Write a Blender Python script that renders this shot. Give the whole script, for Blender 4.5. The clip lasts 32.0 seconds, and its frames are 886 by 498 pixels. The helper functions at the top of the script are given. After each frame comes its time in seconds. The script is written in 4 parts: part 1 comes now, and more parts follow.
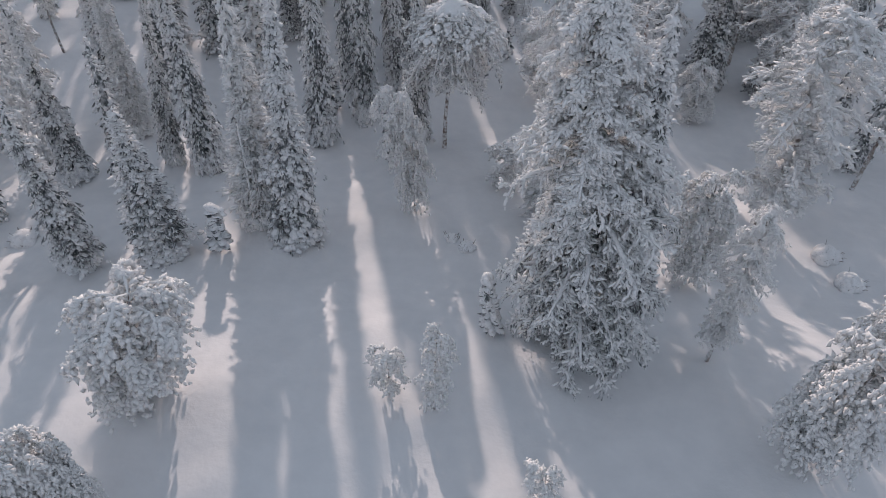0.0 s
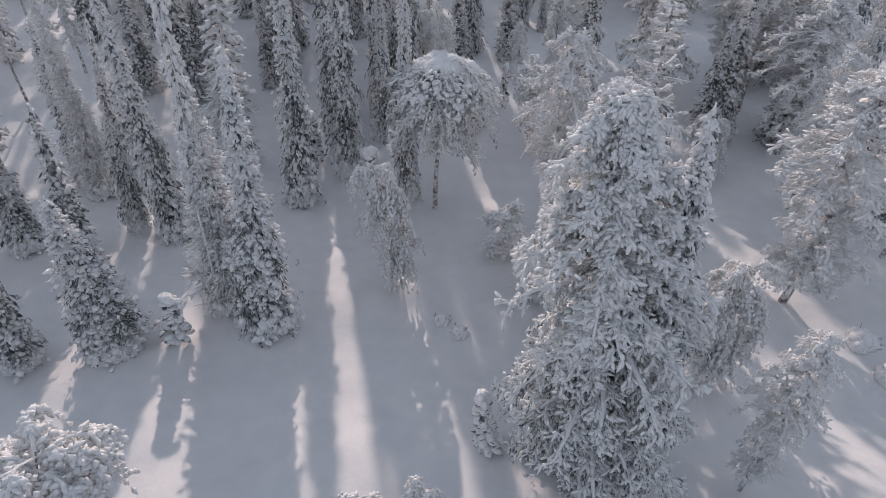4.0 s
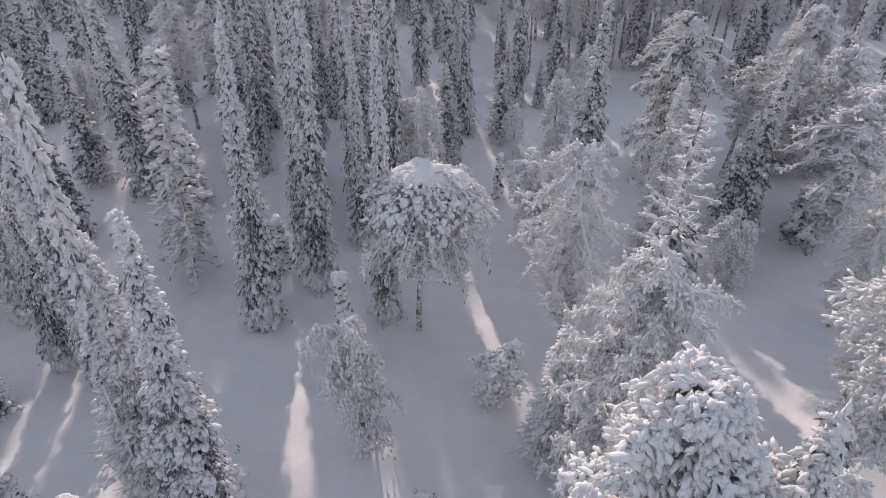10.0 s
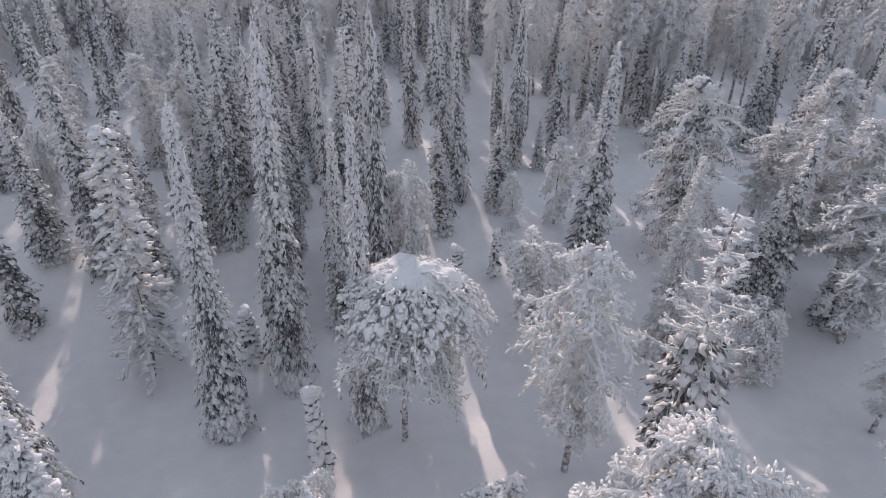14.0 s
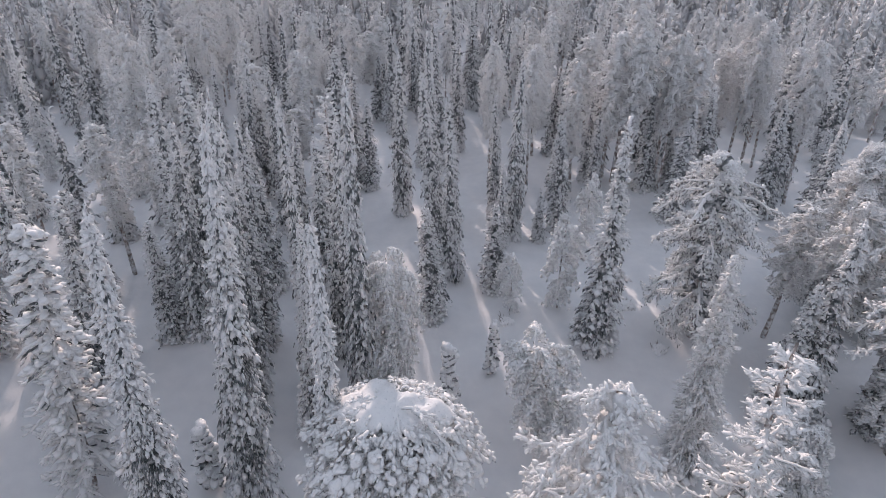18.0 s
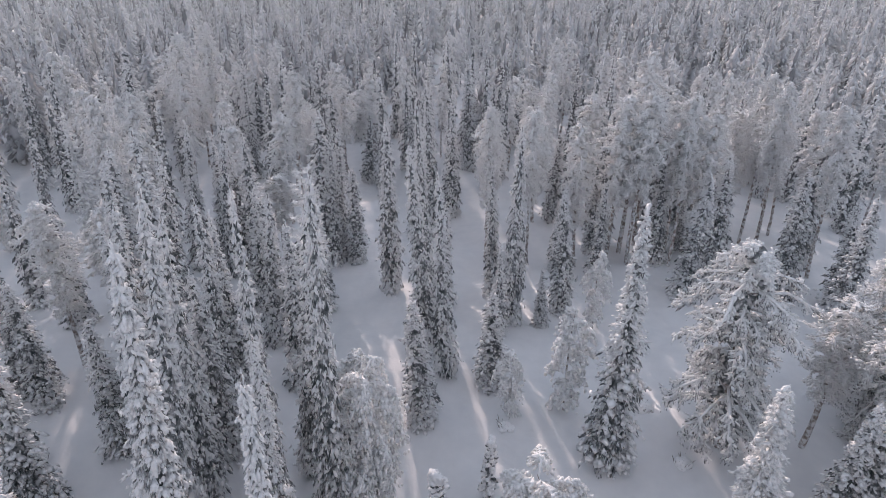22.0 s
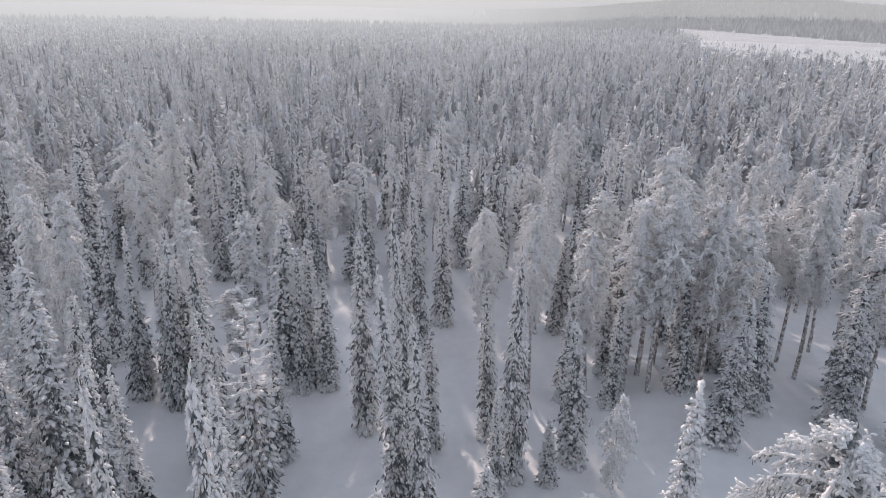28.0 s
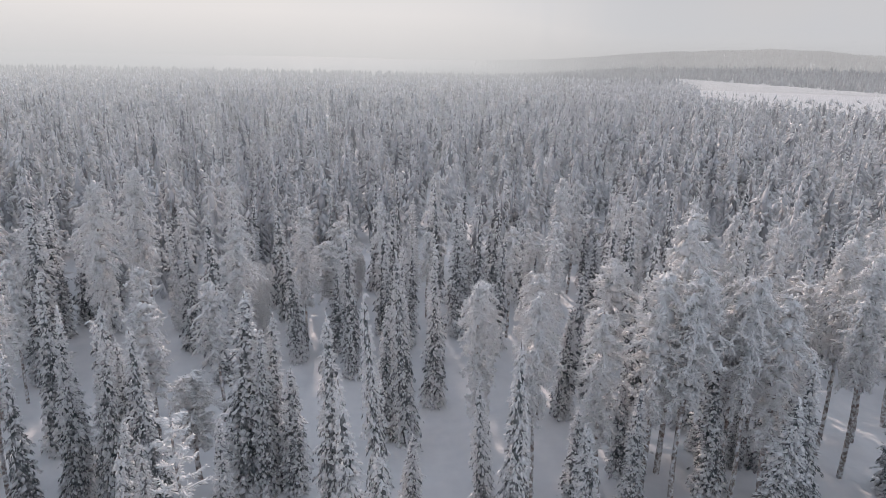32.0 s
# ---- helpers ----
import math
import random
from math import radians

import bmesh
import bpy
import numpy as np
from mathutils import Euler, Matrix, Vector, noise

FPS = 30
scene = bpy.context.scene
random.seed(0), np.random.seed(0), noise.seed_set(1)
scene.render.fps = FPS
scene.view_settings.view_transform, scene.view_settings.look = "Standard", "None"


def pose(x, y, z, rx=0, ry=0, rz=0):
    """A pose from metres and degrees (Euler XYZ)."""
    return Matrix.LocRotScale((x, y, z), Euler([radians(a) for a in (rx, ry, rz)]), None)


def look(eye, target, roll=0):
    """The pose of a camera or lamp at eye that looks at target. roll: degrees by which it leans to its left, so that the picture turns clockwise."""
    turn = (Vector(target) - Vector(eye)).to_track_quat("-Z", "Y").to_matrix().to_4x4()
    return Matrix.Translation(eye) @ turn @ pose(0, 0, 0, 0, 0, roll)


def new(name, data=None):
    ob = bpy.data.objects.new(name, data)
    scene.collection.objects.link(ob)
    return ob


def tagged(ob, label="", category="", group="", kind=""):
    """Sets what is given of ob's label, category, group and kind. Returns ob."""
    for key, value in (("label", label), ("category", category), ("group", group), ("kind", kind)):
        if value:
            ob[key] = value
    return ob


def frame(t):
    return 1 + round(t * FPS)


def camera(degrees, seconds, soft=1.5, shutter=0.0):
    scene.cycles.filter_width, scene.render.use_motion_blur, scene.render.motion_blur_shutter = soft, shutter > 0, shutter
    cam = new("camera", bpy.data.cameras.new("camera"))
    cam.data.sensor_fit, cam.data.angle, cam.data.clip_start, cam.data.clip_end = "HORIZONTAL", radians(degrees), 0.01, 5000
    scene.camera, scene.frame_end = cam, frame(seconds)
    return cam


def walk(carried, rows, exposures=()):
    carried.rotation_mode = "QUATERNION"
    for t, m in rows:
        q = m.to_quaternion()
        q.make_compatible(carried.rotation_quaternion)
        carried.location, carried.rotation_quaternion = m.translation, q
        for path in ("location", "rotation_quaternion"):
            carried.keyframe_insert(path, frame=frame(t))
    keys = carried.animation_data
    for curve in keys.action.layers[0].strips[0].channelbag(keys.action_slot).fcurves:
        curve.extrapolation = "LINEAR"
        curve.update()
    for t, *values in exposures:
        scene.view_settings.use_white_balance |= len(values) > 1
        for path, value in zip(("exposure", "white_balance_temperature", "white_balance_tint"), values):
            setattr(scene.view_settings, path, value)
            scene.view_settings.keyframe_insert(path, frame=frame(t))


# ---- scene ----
cam = camera(68.72, 32.0, 0.85)
LEAN = 1.33
# seconds, x, y, z, yaw, pitch
ROWS = [
    (0.0, -0.000, -0.001, 25.998, -0.002, -42.096),
    (1.0, 0.064, 1.347, 25.981, -0.121, -41.769),
    (2.0, 0.130, 2.694, 25.966, -0.235, -41.402),
    (3.0, 0.199, 4.041, 25.952, -0.345, -40.995),
    (4.0, 0.271, 5.387, 25.939, -0.450, -40.549),
    (5.0, 0.346, 6.733, 25.927, -0.550, -40.062),
    (6.0, 0.425, 8.079, 25.918, -0.643, -39.536),
    (7.0, 0.507, 9.425, 25.910, -0.731, -38.971),
    (8.0, 0.593, 10.773, 25.903, -0.812, -38.368),
    (9.0, 0.683, 12.122, 25.899, -0.887, -37.727),
    (10.0, 0.777, 13.472, 25.896, -0.954, -37.049),
    (11.0, 0.875, 14.825, 25.894, -1.015, -36.336),
    (12.0, 0.977, 16.181, 25.895, -1.068, -35.588),
    (13.0, 1.084, 17.540, 25.896, -1.113, -34.806),
    (14.0, 1.197, 18.903, 25.900, -1.151, -33.993),
    (15.0, 1.314, 20.271, 25.904, -1.182, -33.149),
    (16.0, 1.436, 21.644, 25.909, -1.204, -32.277),
    (17.0, 1.564, 23.023, 25.915, -1.219, -31.378),
    (18.0, 1.698, 24.409, 25.921, -1.226, -30.454),
    (19.0, 1.838, 25.802, 25.928, -1.225, -29.507),
    (20.0, 1.984, 27.203, 25.934, -1.217, -28.540),
    (21.0, 2.136, 28.614, 25.940, -1.202, -27.554),
    (22.0, 2.295, 30.034, 25.946, -1.179, -26.553),
    (23.0, 2.461, 31.465, 25.950, -1.149, -25.540),
    (24.0, 2.634, 32.909, 25.952, -1.113, -24.516),
    (25.0, 2.814, 34.364, 25.952, -1.070, -23.485),
    (26.0, 3.002, 35.834, 25.950, -1.021, -22.450),
    (27.0, 3.198, 37.318, 25.945, -0.966, -21.414),
    (28.0, 3.402, 38.819, 25.936, -0.905, -20.380),
    (29.0, 3.615, 40.336, 25.923, -0.840, -19.353),
    (30.0, 3.836, 41.871, 25.905, -0.769, -18.335),
    (31.0, 4.066, 43.426, 25.882, -0.695, -17.330),
    (32.0, 4.305, 45.001, 25.853, -0.617, -16.342),
]
walk(cam, [(t, pose(x, y, z, 0, 0, yaw) @ pose(0, 0, 0, 90 + pitch) @ pose(0, 0, 0, 0, 0, LEAN)) for t, x, y, z, yaw, pitch in ROWS],
     exposures=((0.0, -0.35, 6060, 8.5), (9.0, -0.16, 6190, 12.5), (19.0, 0.08, 6160, 12.5), (26.0, 0.17, 6190, 11.5), (32.0, 0.02, 6270, 10.5)))

# ---- sky and sun ----
SUN_AZ, SUN_EL = -12.0, 17.5          # degrees: from straight ahead (+y), minus is to the left
world = bpy.data.worlds.new("hazy_winter_sky")
scene.world = world
world.use_nodes = True
wn = world.node_tree.nodes
sky = wn.new("ShaderNodeTexSky")
sky.sky_type, sky.sun_disc = "NISHITA", False
sky.sun_elevation, sky.sun_rotation = radians(SUN_EL), radians(SUN_AZ)
sky.air_density, sky.dust_density, sky.ozone_density, sky.altitude = 1.0, 0.3, 1.0, 200
wl = world.node_tree.links
wl.new(sky.outputs[0], wn["Background"].inputs[0])
wn["Background"].inputs[1].default_value = 0.009
haze, both = wn.new("ShaderNodeBackground"), wn.new("ShaderNodeAddShader")     # thin bright winter haze over the whole sky
haze.inputs[0].default_value, haze.inputs[1].default_value = (0.44, 0.47, 0.535, 1), 1.0
wl.new(wn["Background"].outputs[0], both.inputs[0])
wl.new(haze.outputs[0], both.inputs[1])
wl.new(both.outputs[0], wn["World Output"].inputs[0])
sun = new("sun", bpy.data.lights.new("sun", "SUN"))
sun.data.energy, sun.data.angle, sun.data.color = 3.4, radians(1.0), (1.0, 0.775, 0.665)
az, el = radians(SUN_AZ), radians(SUN_EL)
sun.matrix_world = look((0, 0, 0), (-math.sin(az) * math.cos(el), -math.cos(az) * math.cos(el), -math.sin(el)))


# ---- materials ----
def material(name, rough=0.8, spec=0.12):
    m = bpy.data.materials.new(name)
    m.use_nodes = True
    b = m.node_tree.nodes["Principled BSDF"]
    b.inputs["Roughness"].default_value = rough
    b.inputs["Specular IOR Level"].default_value = spec
    return m, m.node_tree.nodes, m.node_tree.links, b


def noise_node(nodes, links, scale, detail=4.0, rough=0.55, space="Object"):
    tc, n = nodes.new("ShaderNodeTexCoord"), nodes.new("ShaderNodeTexNoise")
    if space == "World":
        geo = nodes.new("ShaderNodeNewGeometry")
        links.new(geo.outputs["Position"], n.inputs["Vector"])
    else:
        links.new(tc.outputs["Object"], n.inputs["Vector"])
    n.inputs["Scale"].default_value, n.inputs["Detail"].default_value, n.inputs["Roughness"].default_value = scale, detail, rough
    return n


def ramp(nodes, links, source, stops):
    r = nodes.new("ShaderNodeValToRGB")
    e = r.color_ramp.elements
    for i, (p, c) in enumerate(stops):
        s = e[i] if i < 2 else e.new(p)
        s.position, s.color = p, (*c, 1)
    links.new(source, r.inputs[0])
    return r


def bump(nodes, links, b, heights, strength, dist):
    u = nodes.new("ShaderNodeBump")
    u.inputs["Strength"].default_value, u.inputs["Distance"].default_value = strength, dist
    links.new(heights, u.inputs["Height"])
    links.new(u.outputs[0], b.inputs["Normal"])


def let_through(m, nodes, links, b, colour, share):
    """Thin snow and rime let part of the light through."""
    t, mix = nodes.new("ShaderNodeBsdfTranslucent"), nodes.new("ShaderNodeMixShader")
    links.new(colour, t.inputs["Color"])
    mix.inputs[0].default_value = share
    links.new(b.outputs[0], mix.inputs[1])
    links.new(t.outputs[0], mix.inputs[2])
    links.new(mix.outputs[0], nodes["Material Output"].inputs["Surface"])


def two_tone(name, scale, stops, rough=0.85, bscale=12.0, bstr=0.5, bdist=0.05, space="World", thin=0.0):
    m, nodes, links, b = material(name, rough)
    n = noise_node(nodes, links, scale, space=space)
    tone = ramp(nodes, links, n.outputs[0], stops).outputs[0]
    links.new(tone, b.inputs["Base Color"])
    if thin:
        let_through(m, nodes, links, b, tone, thin)
    f = noise_node(nodes, links, bscale, 3.0, space=space)
    bump(nodes, links, b, f.outputs[0], bstr, bdist)
    return m


SNOW_GROUND = two_tone("packed_snow", 0.9, ((0.3, (0.75, 0.755, 0.765)), (0.7, (0.81, 0.81, 0.815))), 0.75, 2.2, 0.25, 0.12)
LAKE_SNOW = two_tone("lake_snow", 0.02, ((0.3, (0.74, 0.745, 0.75)), (0.7, (0.80, 0.80, 0.805))), 0.8, 0.4, 0.2, 0.1)
SNOW = two_tone("snow_on_needles", 11.0, ((0.27, (0.42, 0.425, 0.43)), (0.36, (0.84, 0.84, 0.845)), (0.46, (0.95, 0.95, 0.955))), 0.8, 30.0, 0.45, 0.04, thin=0.05)
RIME = two_tone("rime_frost", 13.0, ((0.27, (0.68, 0.68, 0.685)), (0.36, (0.91, 0.91, 0.915)), (0.45, (0.975, 0.973, 0.97))), 0.85, 34.0, 0.4, 0.04, thin=0.08)
NEEDLES = two_tone("frosty_spruce_needles", 3.2, ((0.36, (0.092, 0.108, 0.112)), (0.49, (0.272, 0.285, 0.29)), (0.62, (0.70, 0.70, 0.71))), 0.9, 22.0, 0.5, 0.05)
PINE_NEEDLES = two_tone("rimed_pine_needles", 3.0, ((0.30, (0.56, 0.55, 0.54)), (0.43, (0.77, 0.77, 0.765)), (0.58, (0.91, 0.91, 0.915))), 0.9, 22.0, 0.5, 0.05, thin=0.08)
BARK = two_tone("frosted_bark", 4.0, ((0.35, (0.12, 0.10, 0.09)), (0.5, (0.30, 0.27, 0.25)), (0.62, (0.68, 0.68, 0.70))), 0.9, 18.0, 0.8, 0.04)
PINE_BARK = two_tone("rimed_pine_bark", 4.0, ((0.34, (0.22, 0.17, 0.15)), (0.46, (0.42, 0.39, 0.37)), (0.58, (0.76, 0.76, 0.77))), 0.9, 18.0, 0.8, 0.04)


def speckled(name, share, dark, pale, thin):
    """Boughs of which each small piece is either bare needles or snow."""
    m, nodes, links, b = material(name, 0.9)
    geo = nodes.new("ShaderNodeNewGeometry")
    r = ramp(nodes, links, geo.outputs["Random Per Island"], ((share - 0.12, dark), (share + 0.12, pale)))
    n = nodes.new("ShaderNodeTexNoise")
    n.inputs["Scale"].default_value, n.inputs["Detail"].default_value = 0.32, 3.0
    tall = nodes.new("ShaderNodeVectorMath")
    tall.operation, tall.inputs[1].default_value = "MULTIPLY", (1.0, 1.0, 0.15)
    links.new(geo.outputs["Position"], tall.inputs[0])
    links.new(tall.outputs[0], n.inputs["Vector"])
    tone = ramp(nodes, links, n.outputs[0], ((0.36, (0.74, 0.745, 0.76)), (0.60, (1.0, 1.0, 1.0))))
    mix = nodes.new("ShaderNodeMixRGB")
    mix.blend_type, mix.inputs[0].default_value = "MULTIPLY", 1.0
    links.new(r.outputs[0], mix.inputs[1])
    links.new(tone.outputs[0], mix.inputs[2])
    links.new(mix.outputs[0], b.inputs["Base Color"])
    let_through(m, nodes, links, b, mix.outputs[0], thin)
    return m


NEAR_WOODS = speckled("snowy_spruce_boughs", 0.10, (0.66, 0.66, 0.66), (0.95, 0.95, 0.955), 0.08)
DARK_WOODS = speckled("dark_spruce_boughs", 0.34, (0.46, 0.465, 0.47), (0.84, 0.845, 0.855), 0.08)
PALE_WOODS = speckled("rimed_pine_boughs", 0.04, (0.70, 0.69, 0.68), (0.96, 0.96, 0.96), 0.08)
# Paler than the near woods: distance haze is put into the rimed colour.
FAR_WOODS = speckled("hazy_rimed_spires", 0.16, (0.76, 0.76, 0.77), (0.95, 0.95, 0.955), 0.08)
HILL_WOODS = speckled("hill_woods", 0.35, (0.43, 0.435, 0.445), (0.62, 0.625, 0.635), 0.08)


# ---- ground ----
KNOTS_Y = (-60, 0, 18, 25, 32, 41, 47, 54, 63, 74, 93, 130, 6000)
KNOTS_Z = (3.5, 3.5, 3.2, 1.2, 0.3, -1.4, -1.4, 0, 0.8, -0.2, -1.0, 0, 0)
CAM_END = (4.3, 45.0)


def soft(e0, e1, v):
    u = np.clip((v - e0) / (e1 - e0), 0, 1)
    return u * u * (3 - 2 * u)


def swell(x, y):
    """Gentle undulation of the snow."""
    return (0.22 * np.sin(0.31 * x + 0.17 * y + 1.0) + 0.16 * np.sin(-0.23 * x + 0.41 * y) + 0.09 * np.sin(0.9 * x + 0.5 * y + 2)
            + 0.07 * np.sin(0.6 * x - 1.1 * y) + 0.03 * np.sin(2.1 * x + 1.3 * y) + 0.025 * np.sin(-1.7 * x + 2.6 * y))


def ground_z(x, y):
    x, y = np.asarray(x, float), np.asarray(y, float)
    d = np.hypot(x - CAM_END[0], y - CAM_END[1])
    a = np.degrees(np.arctan2(x - CAM_END[0], y - CAM_END[1]))
    base = sum(np.interp(y + o, KNOTS_Y, KNOTS_Z) for o in (-4, -2, 0, 2, 4)) / 5
    hill = 62 * np.exp(-((a - 24) / 13) ** 2) * soft(950, 2600, d) + 34 * np.exp(-((a - 48) / 18) ** 2) * soft(850, 2300, d)
    hill = hill + 20 * soft(1300, 3200, d) * np.exp(-((a + 10) / 22) ** 2)
    hill = hill * (1 + 0.04 * np.sin(a * 0.5) + 0.02 * np.sin(a * 1.7 + 1))
    return base + swell(x, y) * (1 - soft(150, 320, d)) + hill


def mesh_from(name, verts, faces, mat, smooth=True):
    me = bpy.data.meshes.new(name)
    verts, faces = np.asarray(verts, np.float32), np.asarray(faces, np.int32)
    k = faces.shape[1]
    me.vertices.add(len(verts))
    me.vertices.foreach_set("co", verts.ravel())
    me.loops.add(faces.size)
    me.loops.foreach_set("vertex_index", faces.ravel())
    me.polygons.add(len(faces))
    me.polygons.foreach_set("loop_start", np.arange(0, faces.size, k, dtype=np.int32))
    me.polygons.foreach_set("use_smooth", np.full(len(faces), smooth))
    me.materials.append(mat)
    me.update(calc_edges=True)
    me.validate()
    return me


def axis_steps(lo, hi, step, far_lo, far_hi, grow=1.14):
    mid = list(np.arange(lo, hi + 1e-6, step))
    s, v = step, mid[-1]
    while v < far_hi:
        s *= grow
        v += s
        mid.append(v)
    s, v = step, mid[0]
    while v > far_lo:
        s *= grow
        v -= s
        mid.insert(0, v)
    return np.array(mid)


GX = axis_steps(-45, 50, 0.65, -4800, 4800, 1.09)
GY = axis_steps(-6, 110, 0.65, -600, 4900, 1.09)
gx, gy = np.meshgrid(GX, GY)
gz = ground_z(gx, gy)
WELLS = []     # places where the snow is heaped round a trunk


def finish_ground():
    global gz
    z = gz.copy()
    for x, y, r, up in WELLS:
        if not (-50 < x < 55 and -8 < y < 115):
            continue
        i0, i1 = np.searchsorted(GX, (x - 4 * r, x + 4 * r))
        j0, j1 = np.searchsorted(GY, (y - 4 * r, y + 4 * r))
        d2 = (gx[j0:j1, i0:i1] - x) ** 2 + (gy[j0:j1, i0:i1] - y) ** 2
        z[j0:j1, i0:i1] += up * np.exp(-d2 / (r * r))
    nx = len(GX)
    j, i = np.meshgrid(np.arange(len(GY) - 1), np.arange(nx - 1), indexing="ij")
    q = (j * nx + i).ravel()
    ob = new("ground", mesh_from("ground", np.stack([gx.ravel(), gy.ravel(), z.ravel()], 1), np.stack([q, q + 1, q + nx + 1, q + nx], 1), SNOW_GROUND))
    tagged(ob, "deep undisturbed white snow cover over the forest floor", "snow", kind="structure")


# ---- building blocks for trees ----
def ico(level):
    bm = bmesh.new()
    bmesh.ops.create_icosphere(bm, subdivisions=level, radius=1.0)
    bm.verts.index_update()
    v = np.array([tuple(p.co) for p in bm.verts])
    f = np.array([[p.index for p in q.verts] for q in bm.faces])
    bm.free()
    return v, f


ICO = {0: ico(1), 1: ico(2)}


class Soup:
    """Gathers many small lumps, tubes and blades into one mesh."""

    def __init__(self, seed):
        self.rng = np.random.default_rng(seed)
        self.v, self.f, self.n = [], [], 0
        self.queue, self.round = [], []

    def clump(self, at, along, length, width, height):
        """A rounded uneven lump of snow or rime, made in bulk."""
        self.round.append((*at, *along, length, width, height))

    def flush_clumps(self):
        if not self.round:
            return
        q = np.array(self.round, float)
        n = len(q)
        a = q[:, 3:6] / (np.linalg.norm(q[:, 3:6], axis=1)[:, None] + 1e-9)
        side = np.cross(np.array((0.03, 0.02, 1.0)), a)
        side /= np.linalg.norm(side, axis=1)[:, None] + 1e-9
        up = np.cross(a, side)
        v, f = ICO[0]
        k = v[None] * (1 + self.rng.uniform(-0.42, 0.42, (n, len(v), 1)))
        w = q[:, None, :3] + k[:, :, :1] * (a * q[:, 6:7])[:, None] + k[:, :, 1:2] * (side * q[:, 7:8])[:, None] + k[:, :, 2:] * (up * q[:, 8:9])[:, None]
        self.add(w.reshape(-1, 3), (f[None] + len(v) * np.arange(n)[:, None, None]).reshape(-1, 3))
        self.round = []

    def bit(self, at, along, length, width, height):
        """A small uneven spindle of needles, snow or rime; cheap, made in bulk."""
        self.queue.append((*at, *along, length, width, height))

    def flush(self):
        self.flush_clumps()
        if not self.queue:
            return
        q = np.array(self.queue, float)
        n = len(q)
        a = q[:, 3:6] / (np.linalg.norm(q[:, 3:6], axis=1)[:, None] + 1e-9)
        side = np.cross(np.array((0.03, 0.02, 1.0)), a)
        side /= np.linalg.norm(side, axis=1)[:, None] + 1e-9
        up = np.cross(a, side)
        j = lambda lo: self.rng.uniform(lo, 1.25, (n, 1))
        w = self.rng.uniform(-0.45, 0.45, (n, 4, 1)) * (a * q[:, 6:7])[:, None]
        l, s, u, c = a * q[:, 6:7], side * q[:, 7:8], up * q[:, 8:9], q[:, :3]
        v = np.stack([c - l * j(0.7), c + s * j(0.6) + w[:, 0], c + u * j(0.7) + w[:, 1], c - s * j(0.6) + w[:, 2], c - u * j(0.5) + w[:, 3], c + l * j(0.7)], 1)
        f = np.array([(0, 2, 1), (0, 3, 2), (0, 4, 3), (0, 1, 4), (5, 1, 2), (5, 2, 3), (5, 3, 4), (5, 4, 1)])
        self.add(v.reshape(-1, 3), (f[None] + 6 * np.arange(n)[:, None, None]).reshape(-1, 3))
        self.queue = []

    def add(self, v, f):
        self.v.append(v)
        self.f.append(f + self.n)
        self.n += len(v)

    def lump(self, at, along, size, level=0, rough=0.28):
        """An uneven lump at a place, stretched along a direction; size: (length, width, height) halves."""
        v, f = ICO[level]
        v = v * (1 + rough * self.rng.uniform(-1, 1, (len(v), 1)))
        a = np.array(along, float)
        a /= np.linalg.norm(a) + 1e-9
        side = np.cross((0, 0, 1.0), a)
        side = side / (np.linalg.norm(side) + 1e-9) if np.linalg.norm(side) > 1e-3 else np.array((1.0, 0, 0))
        up = np.cross(a, side)
        self.add((v * size) @ np.array([a, side, up]) + at, f)

    def tube(self, points, radii, sides=5):
        p, r = np.array(points, float), np.array(radii, float)
        d = np.gradient(p, axis=0)
        d /= np.linalg.norm(d, axis=1)[:, None] + 1e-9
        ref = np.where(np.abs(d[:, 2:3]) > 0.9, (1.0, 0, 0), (0, 0, 1.0))
        s = np.cross(d, ref)
        s /= np.linalg.norm(s, axis=1)[:, None]
        u = np.cross(s, d)
        t = np.linspace(0, 2 * np.pi, sides, endpoint=False)
        ring = p[:, None] + r[:, None, None] * (np.cos(t)[None, :, None] * s[:, None] + np.sin(t)[None, :, None] * u[:, None])
        n = len(p)
        a = np.arange(n - 1)[:, None] * sides + np.arange(sides)
        b = np.arange(n - 1)[:, None] * sides + (np.arange(sides) + 1) % sides
        tri = np.concatenate([np.stack([a, b, b + sides], -1).reshape(-1, 3), np.stack([a, b + sides, a + sides], -1).reshape(-1, 3)])
        self.add(ring.reshape(-1, 3), tri)

    def mesh(self, name, mat, smooth=True):
        self.flush()
        return mesh_from(name, np.concatenate(self.v), np.concatenate(self.f), mat, smooth)


def circle(a):
    return np.array((math.cos(a), math.sin(a), 0.0))


Z = np.array((0, 0, 1.0))


